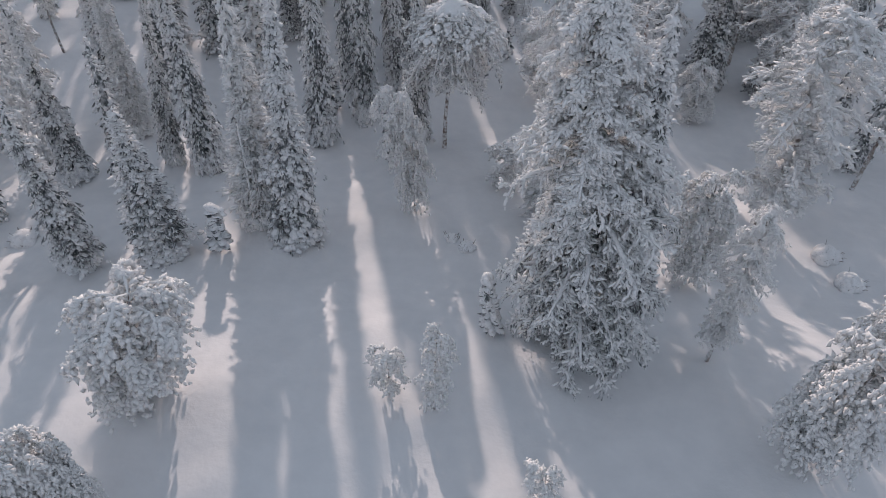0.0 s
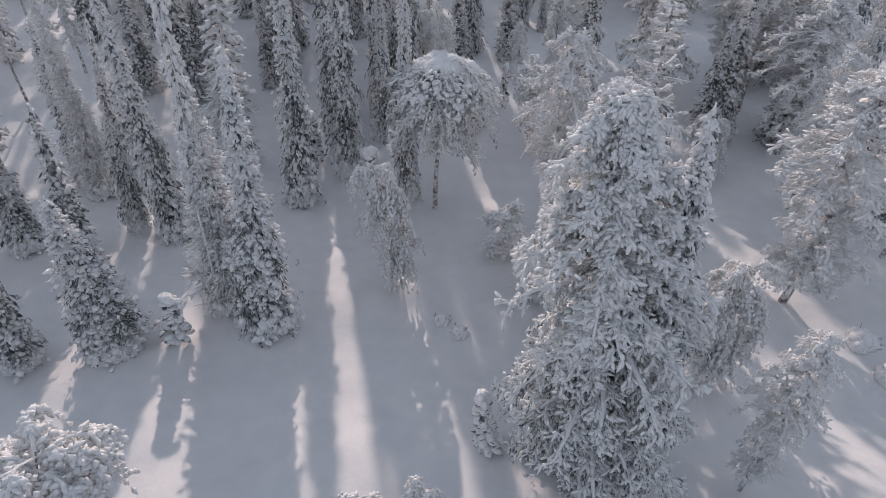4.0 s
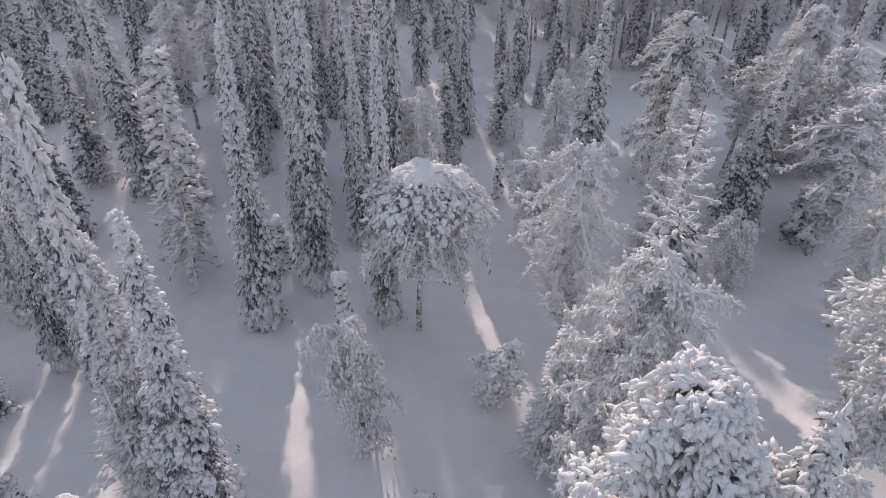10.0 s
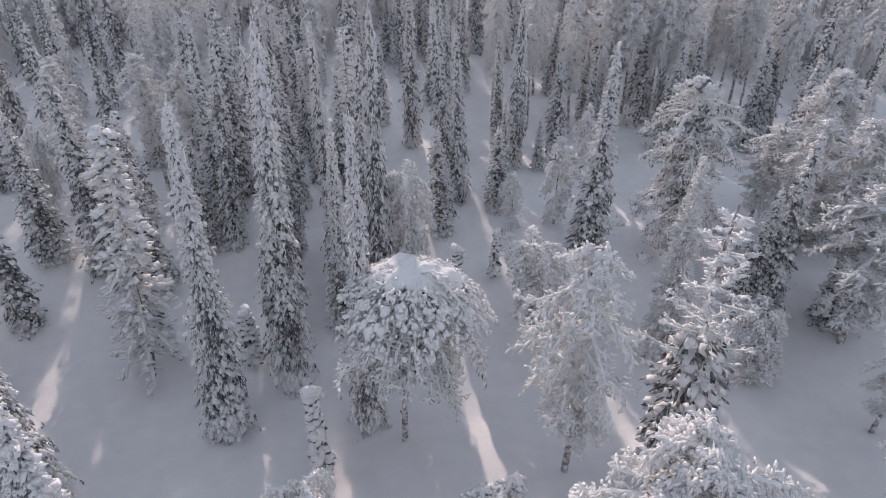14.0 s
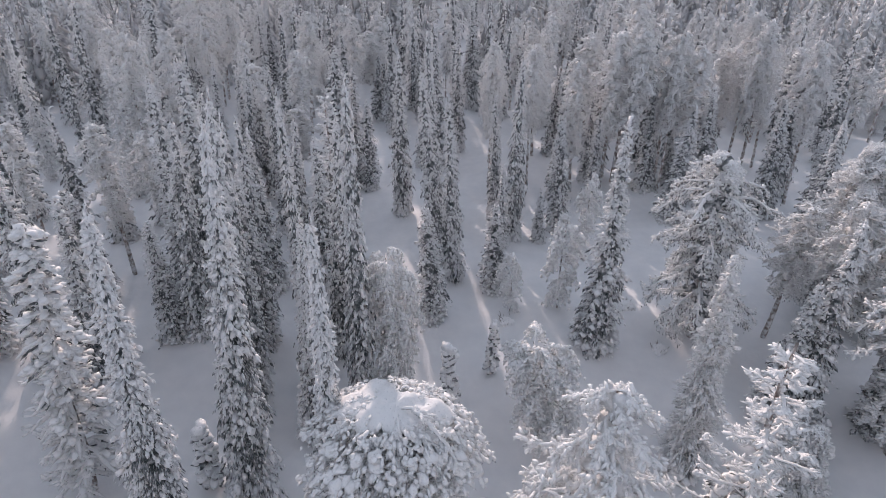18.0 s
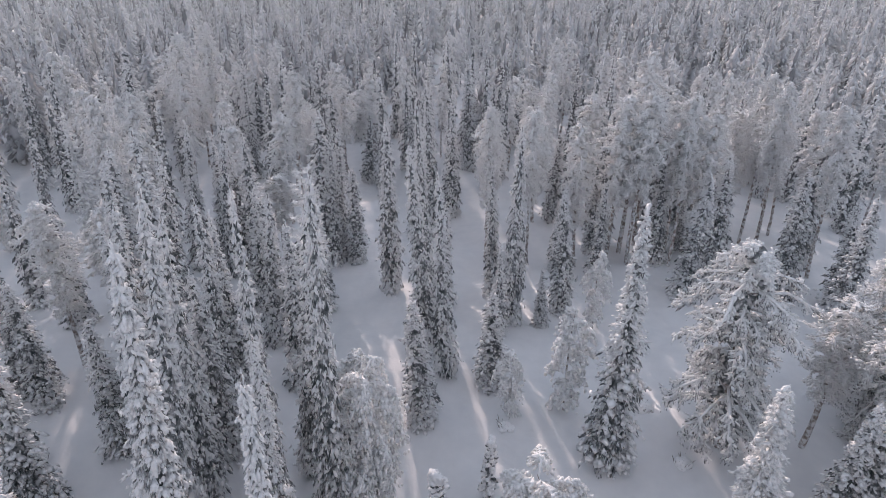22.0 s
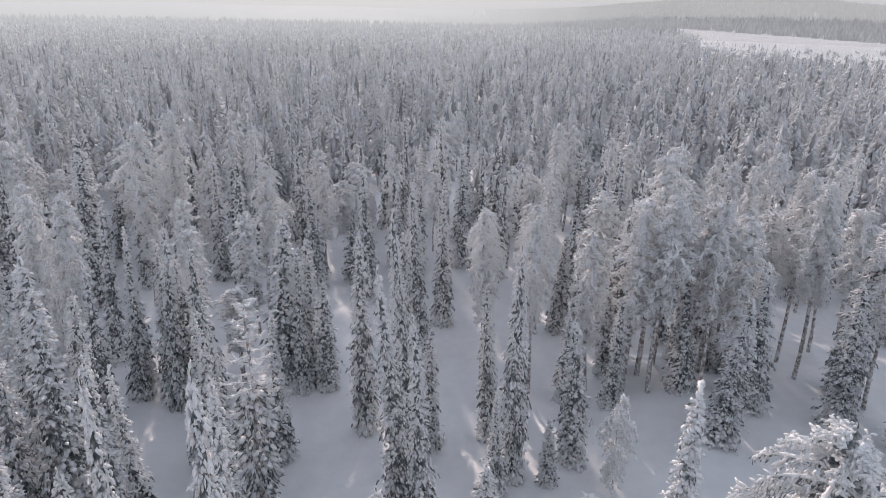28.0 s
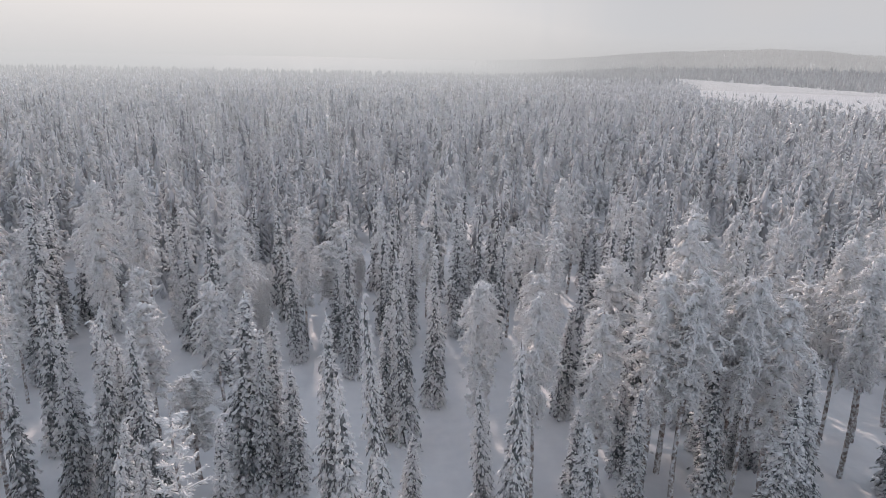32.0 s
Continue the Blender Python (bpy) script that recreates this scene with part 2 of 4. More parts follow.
def spruce_meshes(seed, detail, frosted):
    """A slender snow-laden spruce, 10 m high and 2 m wide; detail: 2 near, 1 middling, 0 far."""
    R = np.random.default_rng(seed)
    wood, green, snow = Soup(seed), Soup(seed + 1), Soup(seed + 2)
    bend = R.uniform(-0.2, 0.2, 2)
    axis = lambda z: np.array((bend[0] * math.sin(z * 0.5), bend[1] * math.sin(z * 0.4 + 1), z))
    wood.tube([axis(z) for z in np.linspace(-0.8, 9.9, 9)], np.linspace(0.15, 0.02, 9), 6)
    whorls, arms, bits = ((82, 10.5, 5), (60, 9.0, 4), (40, 7.0, 3))[2 - detail]
    fat = (0.7, 0.92, 1.2)[2 - detail]
    blob = snow.clump if detail == 2 else snow.bit
    ragged = [R.uniform(0.78, 1.16) for _ in range(14)]
    turn_a, turn_b, turn_c = R.uniform(0, 6.3, 3)
    taper = R.uniform(0.55, 0.95)
    rime_from = R.uniform(0.42, 0.72)     # above this share of its height the tree is white all over

    def column(u):
        """A tall narrow crown, drawn in a little at the foot."""
        return max(0.0, 1 - u) ** taper * (0.66 + 0.34 * min(1, u * 6 + 0.15))

    for i in range(whorls):
        u = (i + R.uniform(-0.4, 0.4)) / whorls
        z = 0.3 + 9.45 * u
        reach = column(u) * R.uniform(0.86, 1.1) * ragged[min(13, int(max(0, u) * 14))] + 0.07
        count = max(3, round(arms * (0.4 + 0.75 * (1 - u))))
        a0 = R.uniform(0, 6.3)
        root = axis(z)
        for k in range(count):
            r = reach * (R.uniform(0.68, 1.0) if R.random() < 0.86 else R.uniform(1.0, 1.22))
            a = a0 + 6.283 * k / count + R.uniform(-0.3, 0.3)
            out, across = circle(a), circle(a + 1.571)
            rimed = frosted or u + R.uniform(-0.15, 0.15) > rime_from
            fall = R.uniform(0.0, 0.5) if frosted else R.uniform(0.35, 0.9) if rimed else R.uniform(0.75, 1.5) - 0.5 * u
            way = out - fall * Z
            patch = math.sin(2 * a + 1.6 * z + turn_a) + math.sin(3 * a - 0.9 * z + turn_b) + 0.7 * math.sin(5 * a + 3.1 * z + turn_c)     # snow has slid off in patches
            cover = 0.96 - (0.7 if detail == 2 else 0.6) * float(soft(-0.6, 1.1, patch)) * math.exp(-((u - 0.4) / 0.3) ** 4)
            loaded = R.random() < (max(cover, 0.92) if rimed else cover)
            for b in range(bits):
                s = 0.45 + 0.58 * (b + R.random()) / bits
                p = root + way * r * s + R.uniform(-0.16, 0.16) * (0.5 + r) * across + R.normal(0, 0.025, 3)
                q = (0.55 + 0.95 * R.random() ** 2) * fat * (0.62 + 0.4 * r)
                if loaded:
                    if rimed:
                        blob(p + 0.03 * Z, way + R.normal(0, 0.35, 3), 0.17 * q, 0.085 * q, 0.075 * q)
                    else:
                        blob(p + 0.03 * out + 0.02 * Z, way + R.normal(0, 0.35, 3), 0.15 * q, 0.12 * q, 0.058 * q)
                        if detail == 2:
                            snow.bit(p + 0.05 * out + R.normal(0, 0.06, 3), way - 0.5 * Z + R.normal(0, 0.5, 3), 0.12 * q, 0.06 * q, 0.045 * q)
                if not loaded or R.random() < (0.3 if frosted else 0.12 if rimed else 0.4 if detail == 2 else 0.28):
                    d = way - (0.4 + 0.9 * R.random()) * Z + R.uniform(-0.5, 0.5) * across
                    green.bit(p - 0.09 * q * Z + out * 0.04, d, 0.17 * q, 0.05 * q, 0.04 * q)
                    if not loaded:
                        green.bit(p + 0.07 * across, d + R.normal(0, 0.3, 3), 0.18 * q, 0.055 * q, 0.05 * q)
                        green.bit(p - 0.07 * across - 0.05 * Z, d + R.normal(0, 0.3, 3), 0.16 * q, 0.05 * q, 0.045 * q)
                        if R.random() < 0.4:
                            snow.bit(p + 0.04 * Z + 0.03 * out, d, 0.1 * q, 0.06 * q, 0.04 * q)
            if rimed and detail and R.random() < (0.85 if frosted else 0.6):
                e = root + (out - R.uniform(0.05, 0.35) * Z) * r * R.uniform(1.05, 1.35)
                snow.bit((root + e) / 2, e - root, r * 0.62, 0.055, 0.05)
                for side in (-1, 1):
                    spread = out + side * R.uniform(0.6, 1.0) * across - 0.3 * Z
                    snow.bit(root + (e - root) * 0.7 + spread * r * 0.14, spread, r * 0.2, 0.04, 0.036)
            if u < 0.1 and detail:
                blob(root + out * reach * 0.9 - (z - 0.05) * 0.8 * Z * R.random(), out - 1.2 * Z, 0.18, 0.14, 0.08)
    for z in np.linspace(0.5, 9.0, 15 if frosted else 22):     # the dense dark inside of the crown
        r = column(z / 10)
        w = 0.28 * r + 0.03 if frosted else 0.44 * r
        green.lump(axis(z), Z, (0.45, w, w), 1, 0.25)
    top, hook = axis(9.75), R.uniform(0, 6.3)
    for k in range(7 if seed % 2 else 0):     # the leader bows over under its load
        bow = k / 7 * 2.2
        snow.bit(top + 0.24 * (1 - math.cos(bow)) * circle(hook) + 0.2 * math.sin(bow) * Z, math.sin(bow) * circle(hook) + math.cos(bow) * Z, 0.13, 0.075, 0.06)
    for k in range(9):
        snow.bit(top - (-0.12 + 0.13 * k) * Z + 0.03 * k ** 0.5 * circle(k * 2.4), Z + 0.4 * circle(k * 2.4), 0.12, 0.05 + 0.008 * k, 0.05 + 0.008 * k)
    n = "frosted" if frosted else "dark"
    return (("trunk", wood.mesh("trunk", BARK)), ("crown", green.mesh(n + "_crown", PINE_NEEDLES if frosted else NEEDLES)), ("snow_load", snow.mesh("snow_load", RIME if frosted else SNOW))), 1.0, 10.0


def pine_meshes(seed, limbs, twigs, bare, shape, detail=1, rise=0.25, droop=0.2, half=1.6, high=12.0, stout=0.17, fine=1.0, dark=0):
    """A rime-covered pine of that half width and height; dark: the share of its height that shows bare needles; bare: the share of clear trunk; shape(u): the crown's outline."""
    R = np.random.default_rng(seed)
    wood, green, snow = Soup(seed), Soup(seed + 1), Soup(seed + 2)
    b = R.uniform(-0.16, 0.16, 4)
    axis = lambda z: np.array((b[0] * math.sin(z * 0.45 + b[2] * 9), b[1] * math.sin(z * 0.5 + b[3] * 9), z))
    wood.tube([axis(z) for z in np.linspace(-0.8, high * 0.96, 12)], np.linspace(stout, 0.03, 12), 7)
    fat = (0.78, 0.9, 1.4)[2 - detail] * fine
    for i in range(limbs):
        u = (i + R.uniform(0, 1)) / limbs
        z = high * (bare + (0.97 - bare) * u)
        a = i * 2.4 + R.uniform(-0.6, 0.6)
        r = half * max(0.12, shape(u) * R.uniform(0.5, 1.12))
        out = circle(a)
        root = axis(z)
        lift = R.uniform(-0.2, 0.25)
        pts = [root + out * r * s + ((rise + lift) * r * s - droop * r * s * s * 1.4) * Z + R.normal(0, 0.05, 3) for s in (0, 0.25, 0.5, 0.75, 1.0)]
        wood.tube(pts, np.array((0.05, 0.042, 0.034, 0.022, 0.01)) * (0.5 + 0.3 * r), 4)
        snow.tube([p + 0.035 * Z for p in pts], np.array((0.03, 0.055, 0.065, 0.055, 0.025)) * (0.6 + 0.25 * r), 5)
        for k in range(twigs):
            s = 0.2 + 0.82 * (k + R.uniform(0, 1)) / twigs
            q = min(3.999, s * 4)
            j = int(q)
            p = pts[j] + (pts[j + 1] - pts[j]) * (q - j)
            way = out * R.uniform(0.1, 1.0) + circle(a + R.choice((-1, 1)) * 1.4) * R.uniform(0.1, 1.1) + R.uniform(-0.9, 0.45) * Z
            way /= np.linalg.norm(way)
            l = R.uniform(0.25, 0.62) * (0.6 + 0.22 * min(r, 2.5))
            n = 4 if detail == 2 else 3
            puff = snow.clump if detail == 2 else snow.bit
            big = R.uniform(0.7, 1.35)
            if detail:
                puff(p + way * l * 0.5 - 0.04 * Z, way - 0.35 * Z, l * (0.42 if detail == 2 else 0.55), 0.07 * fat ** 0.5, 0.064 * fat ** 0.5)
                for side in (-1, 1):
                    spread = way + side * R.uniform(0.7, 1.1) * circle(a + 1.571) - 0.2 * Z
                    puff(p + way * l * 0.5 + spread * l * 0.28, spread - 0.2 * Z, l * (0.26 if detail == 2 else 0.32), 0.054, 0.05)
            for m in range(n):
                e = (m + R.uniform(0.2, 1.0)) / n
                c = p + way * l * e - 0.55 * l * e * e * Z + R.normal(0, 0.05, 3)
                d = way + R.normal(0, 0.5, 3)
                g = (0.5 + 0.95 * R.random() ** 2) * fat * big * (1.15 - 0.35 * e)
                shady = z < dark * high
                if not shady or R.random() < (0.8 if dark > 0.85 else 0.55):
                    puff(c + 0.03 * Z, d - 0.45 * Z, 0.17 * g, 0.072 * g, 0.064 * g)
                for _ in range((1 if dark > 0.85 else 3) if shady else 0):
                    green.bit(c - 0.1 * Z + R.normal(0, 0.08, 3), d - 1.3 * Z, 0.16 * g, 0.04 * g, 0.034 * g)
                if m == 0:
                    green.bit(c - 0.09 * Z, d - 0.6 * Z, 0.15 * g, 0.045 * g, 0.04 * g)
                elif detail == 2:
                    snow.bit(c - 0.05 * Z, way - 0.5 * Z + R.normal(0, 0.6, 3), 0.13 * g, 0.042, 0.038)
    if dark > 0.85:     # one thick sheet of settled snow over the crown's top
        rim = [half * 0.85 * (0.24 + 0.42 * abs(math.cos(q * 0.1309 + 0.25)) ** 1.5 + 0.08 * math.sin(3 * q * 0.1309 + 1) + 0.05 * math.sin(7 * q * 0.1309) + R.uniform(-0.04, 0.04)) for q in range(48)]
        v = [axis(high * 0.99) - 0.12 * Z]
        for ring in range(1, 10):
            k = (0.12, 0.25, 0.38, 0.52, 0.66, 0.8, 0.92, 1.0, 0.9)[ring - 1]
            for q in range(48):
                far = rim[q] * k
                o = circle(q * 0.1309)
                wave = 0.09 * math.sin(3.1 * o[0] * far + 2) * math.sin(2.7 * o[1] * far) + 0.05 * math.sin(6.5 * o[0] * far - 5.0 * o[1] * far) + R.uniform(-0.015, 0.015)
                v.append(axis(high * 0.99) + o * far + (-0.12 + 1.6 * wave + 0.2 * o[1] * far - 0.2 * far * far - (0, 0, 0, 0, 0, 0, 0.03, 0.14, 0.3)[ring - 1]) * Z)
        f = [(0, 1 + q, 1 + (q + 1) % 48) for q in range(48)]
        for ring in range(8):
            for q in range(48):
                a, e, c, d = 1 + ring * 48 + q, 1 + ring * 48 + (q + 1) % 48, 49 + ring * 48 + q, 49 + ring * 48 + (q + 1) % 48
                f += [(a, c, d), (a, d, e)]
        snow.add(np.array(v), np.array(f))
    for k in range(900 if dark > 0.85 else 0):     # tufts and lumps of snow round it
        a, far = R.uniform(0, 6.3), half * (0.3 + 0.7 * R.random())
        lean = 0.2 + 0.9 * far / half
        snow.clump(axis(high * 0.975) + circle(a) * far - 0.19 * far * far * Z + R.uniform(-0.2, 0.1) * Z, circle(a) - lean * Z, R.uniform(0.06, 0.2), R.uniform(0.05, 0.13), R.uniform(0.04, 0.08))
    for k in range(70 if dark > 0.85 else 0):
        a, far = R.uniform(0, 6.3), half * R.uniform(0.5, 0.95)
        size = R.uniform(0.14, 0.34)
        snow.lump(axis(high * 0.97) + circle(a) * far - (0.19 * far * far + R.uniform(0, 0.2)) * Z, circle(a) - 0.85 * far / half * Z + R.normal(0, 0.2, 3), (size, size * 0.8, 0.1), 1, 0.3)
    heart = [(z, half * shape(min(0.99, max(0.0, (z / high - bare) / (0.97 - bare))))) for z in np.linspace(high * (bare + 0.06), high * 0.93, 9)]
    for z, r in heart:
        for k in range(3):
            a = R.uniform(0, 6.3)
            green.lump(axis(z) + circle(a) * r * 0.12, circle(a) - 0.3 * Z, (0.2 * r + 0.05, 0.15 * r + 0.05, 0.028 * high), 1, 0.3)
    parts = (("trunk", wood.mesh("trunk", PINE_BARK)), ("crown", green.mesh("needle_crown", NEEDLES if dark else PINE_NEEDLES)), ("rime_load", snow.mesh("rime_load", RIME)))
    return parts, half, high


def birch_meshes(seed, limbs, twigs, half, high):
    """A frosted bush-like birch with arching twigs."""
    R = np.random.default_rng(seed)
    wood, frost = Soup(seed), Soup(seed + 1)
    b = R.uniform(-0.2, 0.2, 2)
    axis = lambda z: np.array((b[0] * (z / 3) ** 2, b[1] * (z / 3) ** 2, z))
    wood.tube([axis(z) for z in np.linspace(-0.8, high * 0.92, 8)], np.linspace(0.012 * high, 0.015, 8), 5)
    for i in range(limbs):
        u = (i + R.uniform(0, 1)) / limbs
        z = high * (0.14 + 0.76 * u)
        a = i * 2.4 + R.uniform(-0.6, 0.6)
        out = circle(a)
        r = half * math.sqrt(max(0.06, 1 - ((u - 0.62) / 0.66) ** 2)) * R.uniform(0.5, 1.05)
        root = axis(z)
        pts = [root + out * r * s + (1.0 * s - 1.15 * s * s) * (0.35 + 0.75 * r) * Z + R.normal(0, 0.04, 3) for s in (0, 0.3, 0.6, 0.85, 1.0)]
        frost.tube([p + 0.02 * Z for p in pts], (0.03, 0.044, 0.05, 0.044, 0.028), 4)
        for k in range(twigs):
            s = 0.15 + 0.85 * R.random()
            q = min(3.999, s * 4)
            j = int(q)
            p = pts[j] + (pts[j + 1] - pts[j]) * (q - j)
            d = circle(a + R.uniform(-1.8, 1.8))
            l = R.uniform(0.25, 0.75) * half ** 0.5
            tw = [p + d * l * t * 0.6 + (0.3 * t - 1.3 * t * t) * l * Z for t in (0, 0.25, 0.5, 0.75, 1.0)]
            for t in range(1, 5):
                frost.bit(tw[t] + R.normal(0, 0.035, 3), tw[t] - tw[t - 1] + R.normal(0, 0.05, 3), 0.14 * R.uniform(0.6, 1.3), 0.088, 0.082)
    return (("trunk", wood.mesh("trunk", PINE_BARK)), ("crown", frost.mesh("rimed_crown", RIME))), half, high


def sparse_meshes(seed):
    """A thin half-dead spruce with bare rime-coated branches, 10 m high and 2 m wide."""
    R = np.random.default_rng(seed)
    wood, frost, green = Soup(seed), Soup(seed + 1), Soup(seed + 2)
    wood.tube([(0.04 * math.sin(z), 0.05 * math.cos(z * 0.8), z) for z in np.linspace(-0.8, 9.9, 12)], np.linspace(0.10, 0.025, 12), 6)
    frost.tube([(0.04 * math.sin(z) - 0.02, 0.05 * math.cos(z * 0.8) - 0.05, z) for z in np.linspace(1, 9.9, 12)], np.linspace(0.07, 0.03, 12), 5)
    for i in range(130):
        u = (i + R.random()) / 130
        z = 0.9 + 8.9 * u
        a = i * 2.4 + R.uniform(-0.5, 0.5)
        r = (0.22 + 0.78 * (1 - u) ** 0.8) * R.uniform(0.55, 1.08)
        out = circle(a)
        at = lambda s: np.array((0, 0, z)) + out * r * s + (0.10 * s - 0.75 * s * s) * r * Z
        pts = [at(s) + R.normal(0, 0.015, 3) for s in (0, 0.35, 0.7, 1.0)]
        wood.tube(pts, (0.02, 0.016, 0.012, 0.006), 3)
        frost.tube([p + 0.028 * Z for p in pts], (0.03, 0.06, 0.064, 0.03), 5)
        for k in range(10):
            s = R.uniform(0.25, 1.0)
            p = at(s)
            d = circle(a + R.choice((-1, 1)) * R.uniform(0.4, 1.1))
            l = R.uniform(0.1, 0.3) * (0.5 + r) * (1.2 - 0.5 * s)
            frost.bit(p + d * l * 0.5 + 0.02 * Z, d - 0.25 * Z, l * 0.6, 0.05, 0.046)
            if R.random() < 0.3:
                frost.clump(p + d * l * 0.5 + 0.05 * Z, out, 0.12, 0.09, 0.07)
            if R.random() < 0.22:
                green.bit(p - 0.08 * Z, d - 0.5 * Z, 0.13, 0.05, 0.05)
    return (("trunk", wood.mesh("trunk", PINE_BARK)), ("crown", green.mesh("thin_crown", NEEDLES)), ("rime_load", frost.mesh("rime_load", RIME))), 1.0, 10.0


def antler_meshes(seed):
    """A half-dead spruce: a thin snowy crown below, long bare rime-coated boughs sweeping up above; 10 m high and 2 m wide."""
    R = np.random.default_rng(seed)
    wood, frost, green = Soup(seed), Soup(seed + 1), Soup(seed + 2)
    wood.tube([(0.05 * math.sin(z), 0.04 * math.cos(z), z) for z in np.linspace(-0.8, 9.8, 12)], np.linspace(0.11, 0.02, 12), 6)
    for i in range(46):
        u = (i + R.random()) / 46
        z, a = 4.6 + 5.0 * u, i * 2.4 + R.uniform(-0.4, 0.4)
        r = (1.05 - 0.75 * u) * R.uniform(0.6, 1.1)
        out = circle(a)
        lift = R.uniform(0.1, 0.7)
        at = lambda s: z * Z + out * r * s + (lift * s * s - 0.12 * s) * r * Z
        pts = [at(s) + R.normal(0, 0.02, 3) for s in (0, 0.3, 0.6, 0.85, 1.0)]
        wood.tube(pts, (0.02, 0.016, 0.012, 0.009, 0.005), 3)
        frost.tube([q + 0.02 * Z for q in pts], (0.016, 0.024, 0.024, 0.02, 0.012), 5)
        for k in range(26):
            s = R.uniform(0.15, 1.0)
            d = circle(a + R.choice((-1, 1)) * R.uniform(0.3, 1.2)) + R.uniform(-0.5, 0.4) * Z
            l = R.uniform(0.06, 0.2) * (1.2 - 0.5 * s)
            frost.bit(at(s) + d * l * 0.5, d, l * 0.6, 0.026, 0.024)
            frost.clump(at(s) + d * l * R.uniform(0, 0.8), d, R.uniform(0.03, 0.075), R.uniform(0.02, 0.036), R.uniform(0.018, 0.03))
    for i in range(300):
        u = i / 300
        z, a = 0.4 + 5.6 * u, i * 2.4 + R.uniform(-0.5, 0.5)
        r = (0.5 + 0.35 * math.sin(3 * u)) * R.uniform(0.6, 1.0)
        out = circle(a)
        c, way = z * Z + out * r * 0.8 - 0.2 * r * Z, out - R.uniform(0.6, 1.3) * Z
        if R.random() < 0.72:
            frost.clump(c + 0.04 * Z, way, 0.16, 0.1, 0.07)
        for _ in range(2):
            green.bit(c + R.normal(0, 0.06, 3), way - 0.5 * Z, 0.17, 0.05, 0.045)
    return (("trunk", wood.mesh("trunk", PINE_BARK)), ("crown", green.mesh("thin_crown", NEEDLES)), ("rime_load", frost.mesh("rime_load", RIME))), 1.0, 10.0


def small_spruce_meshes(seed):
    """A young spruce bowed under a thick cap of snow, 10 high and 2 wide before scaling."""
    R = np.random.default_rng(seed)
    wood, green, snow = Soup(seed), Soup(seed + 1), Soup(seed + 2)
    wood.tube([(0, 0, z) for z in (-0.6, 2, 5, 8)], (0.08, 0.07, 0.05, 0.03), 5)
    for i in range(14):
        u = i / 14
        for k in range(5):
            a = i * 1.1 + k * 1.257 + R.uniform(-0.3, 0.3)
            r = (1 - 0.55 * u) * R.uniform(0.65, 1.0)
            way = circle(a) - Z * R.uniform(0.6, 1.5)
            root = np.array((0, 0, 1.6 + 7.4 * u))
            green.lump(root + way * r * 0.55, way, (r * 0.7, 0.17, 0.25), 0, 0.35)
            if R.random() < 0.85:
                snow.lump(root + way * r * 0.6 + 0.28 * Z, way, (r * 0.55, 0.26, 0.32), 1, 0.2)
    for k in range(5):
        snow.lump(np.array((0.24 * k - 0.2, 0.1 * math.cos(k * 2), 8.9 + 0.28 * k - 0.1 * k * k)), (1, 0.1, 0.1), (0.4 - 0.05 * k, 0.36 - 0.05 * k, 0.62 - 0.08 * k), 1, 0.2)
    return (("trunk", wood.mesh("trunk", BARK)), ("crown", green.mesh("young_crown", NEEDLES)), ("snow_load", snow.mesh("snow_load", SNOW))), 1.0, 10.0


KINDS = {}


def variants(key, count, make):
    if key not in KINDS:
        KINDS[key] = [make(i) for i in range(count)]
    return KINDS[key]


PLANTED = []
turn = random.Random(5)


def plant(name, label, category, group, made, x, y, h, w, lean=0.0, spin=None):
    meshes, half, high = made
    z = float(ground_z(x, y))
    up = 0.35 if w > 1.5 else 0.18
    WELLS.append((x, y, 0.35 + 0.35 * w, up))
    ob = new(name)
    any_way = turn.uniform(0, 360)
    ob.matrix_world = pose(x, y, z + up * 0.6, 0, lean, 0) @ pose(0, 0, 0, 0, 0, any_way if spin is None else spin) @ Matrix.Diagonal((w / 2 / half, w / 2 / half, h / high, 1))
    for part, me in meshes:
        p = new(part, me)
        p.parent = ob
        if part != "trunk":
            tagged(p, kind="stuff")
    PLANTED.append((x, y, w))
    return tagged(ob, label, category, group)


def size_word(h):
    return "tall slender" if h > 13 else "slender" if h > 8.5 else "short"


def spruce(x, y, h, w, lean=0.0, detail=None):
    detail = (2 if y < 50 else 1) if detail is None else detail
    v = variants("spruce%d" % detail, 4 if detail == 2 else 5, lambda i: spruce_meshes(100 + 7 * i, detail, False))
    plant("spruce_tree", size_word(h) + " dark green spruce with lumps of snow on drooping boughs", "tree", "snowy spruces", turn.choice(v), x, y, h, w, lean)


def frosted_spruce(x, y, h, w, lean=0.0, detail=None):
    detail = (2 if y < 50 else 1) if detail is None else detail
    v = variants("frosted%d" % detail, 2, lambda i: spruce_meshes(300 + 7 * i, detail, True))
    plant("frosted_spruce_tree", size_word(h) + " spruce coated all over in white rime and snow", "tree", "rimed spruces", turn.choice(v), x, y, h, w, lean)


def oval(u):
    return (0.45 + 0.85 * u) if u < 0.5 else max(0.12, 1.02 * (1 - ((u - 0.5) / 0.53) ** 2) ** 0.6)


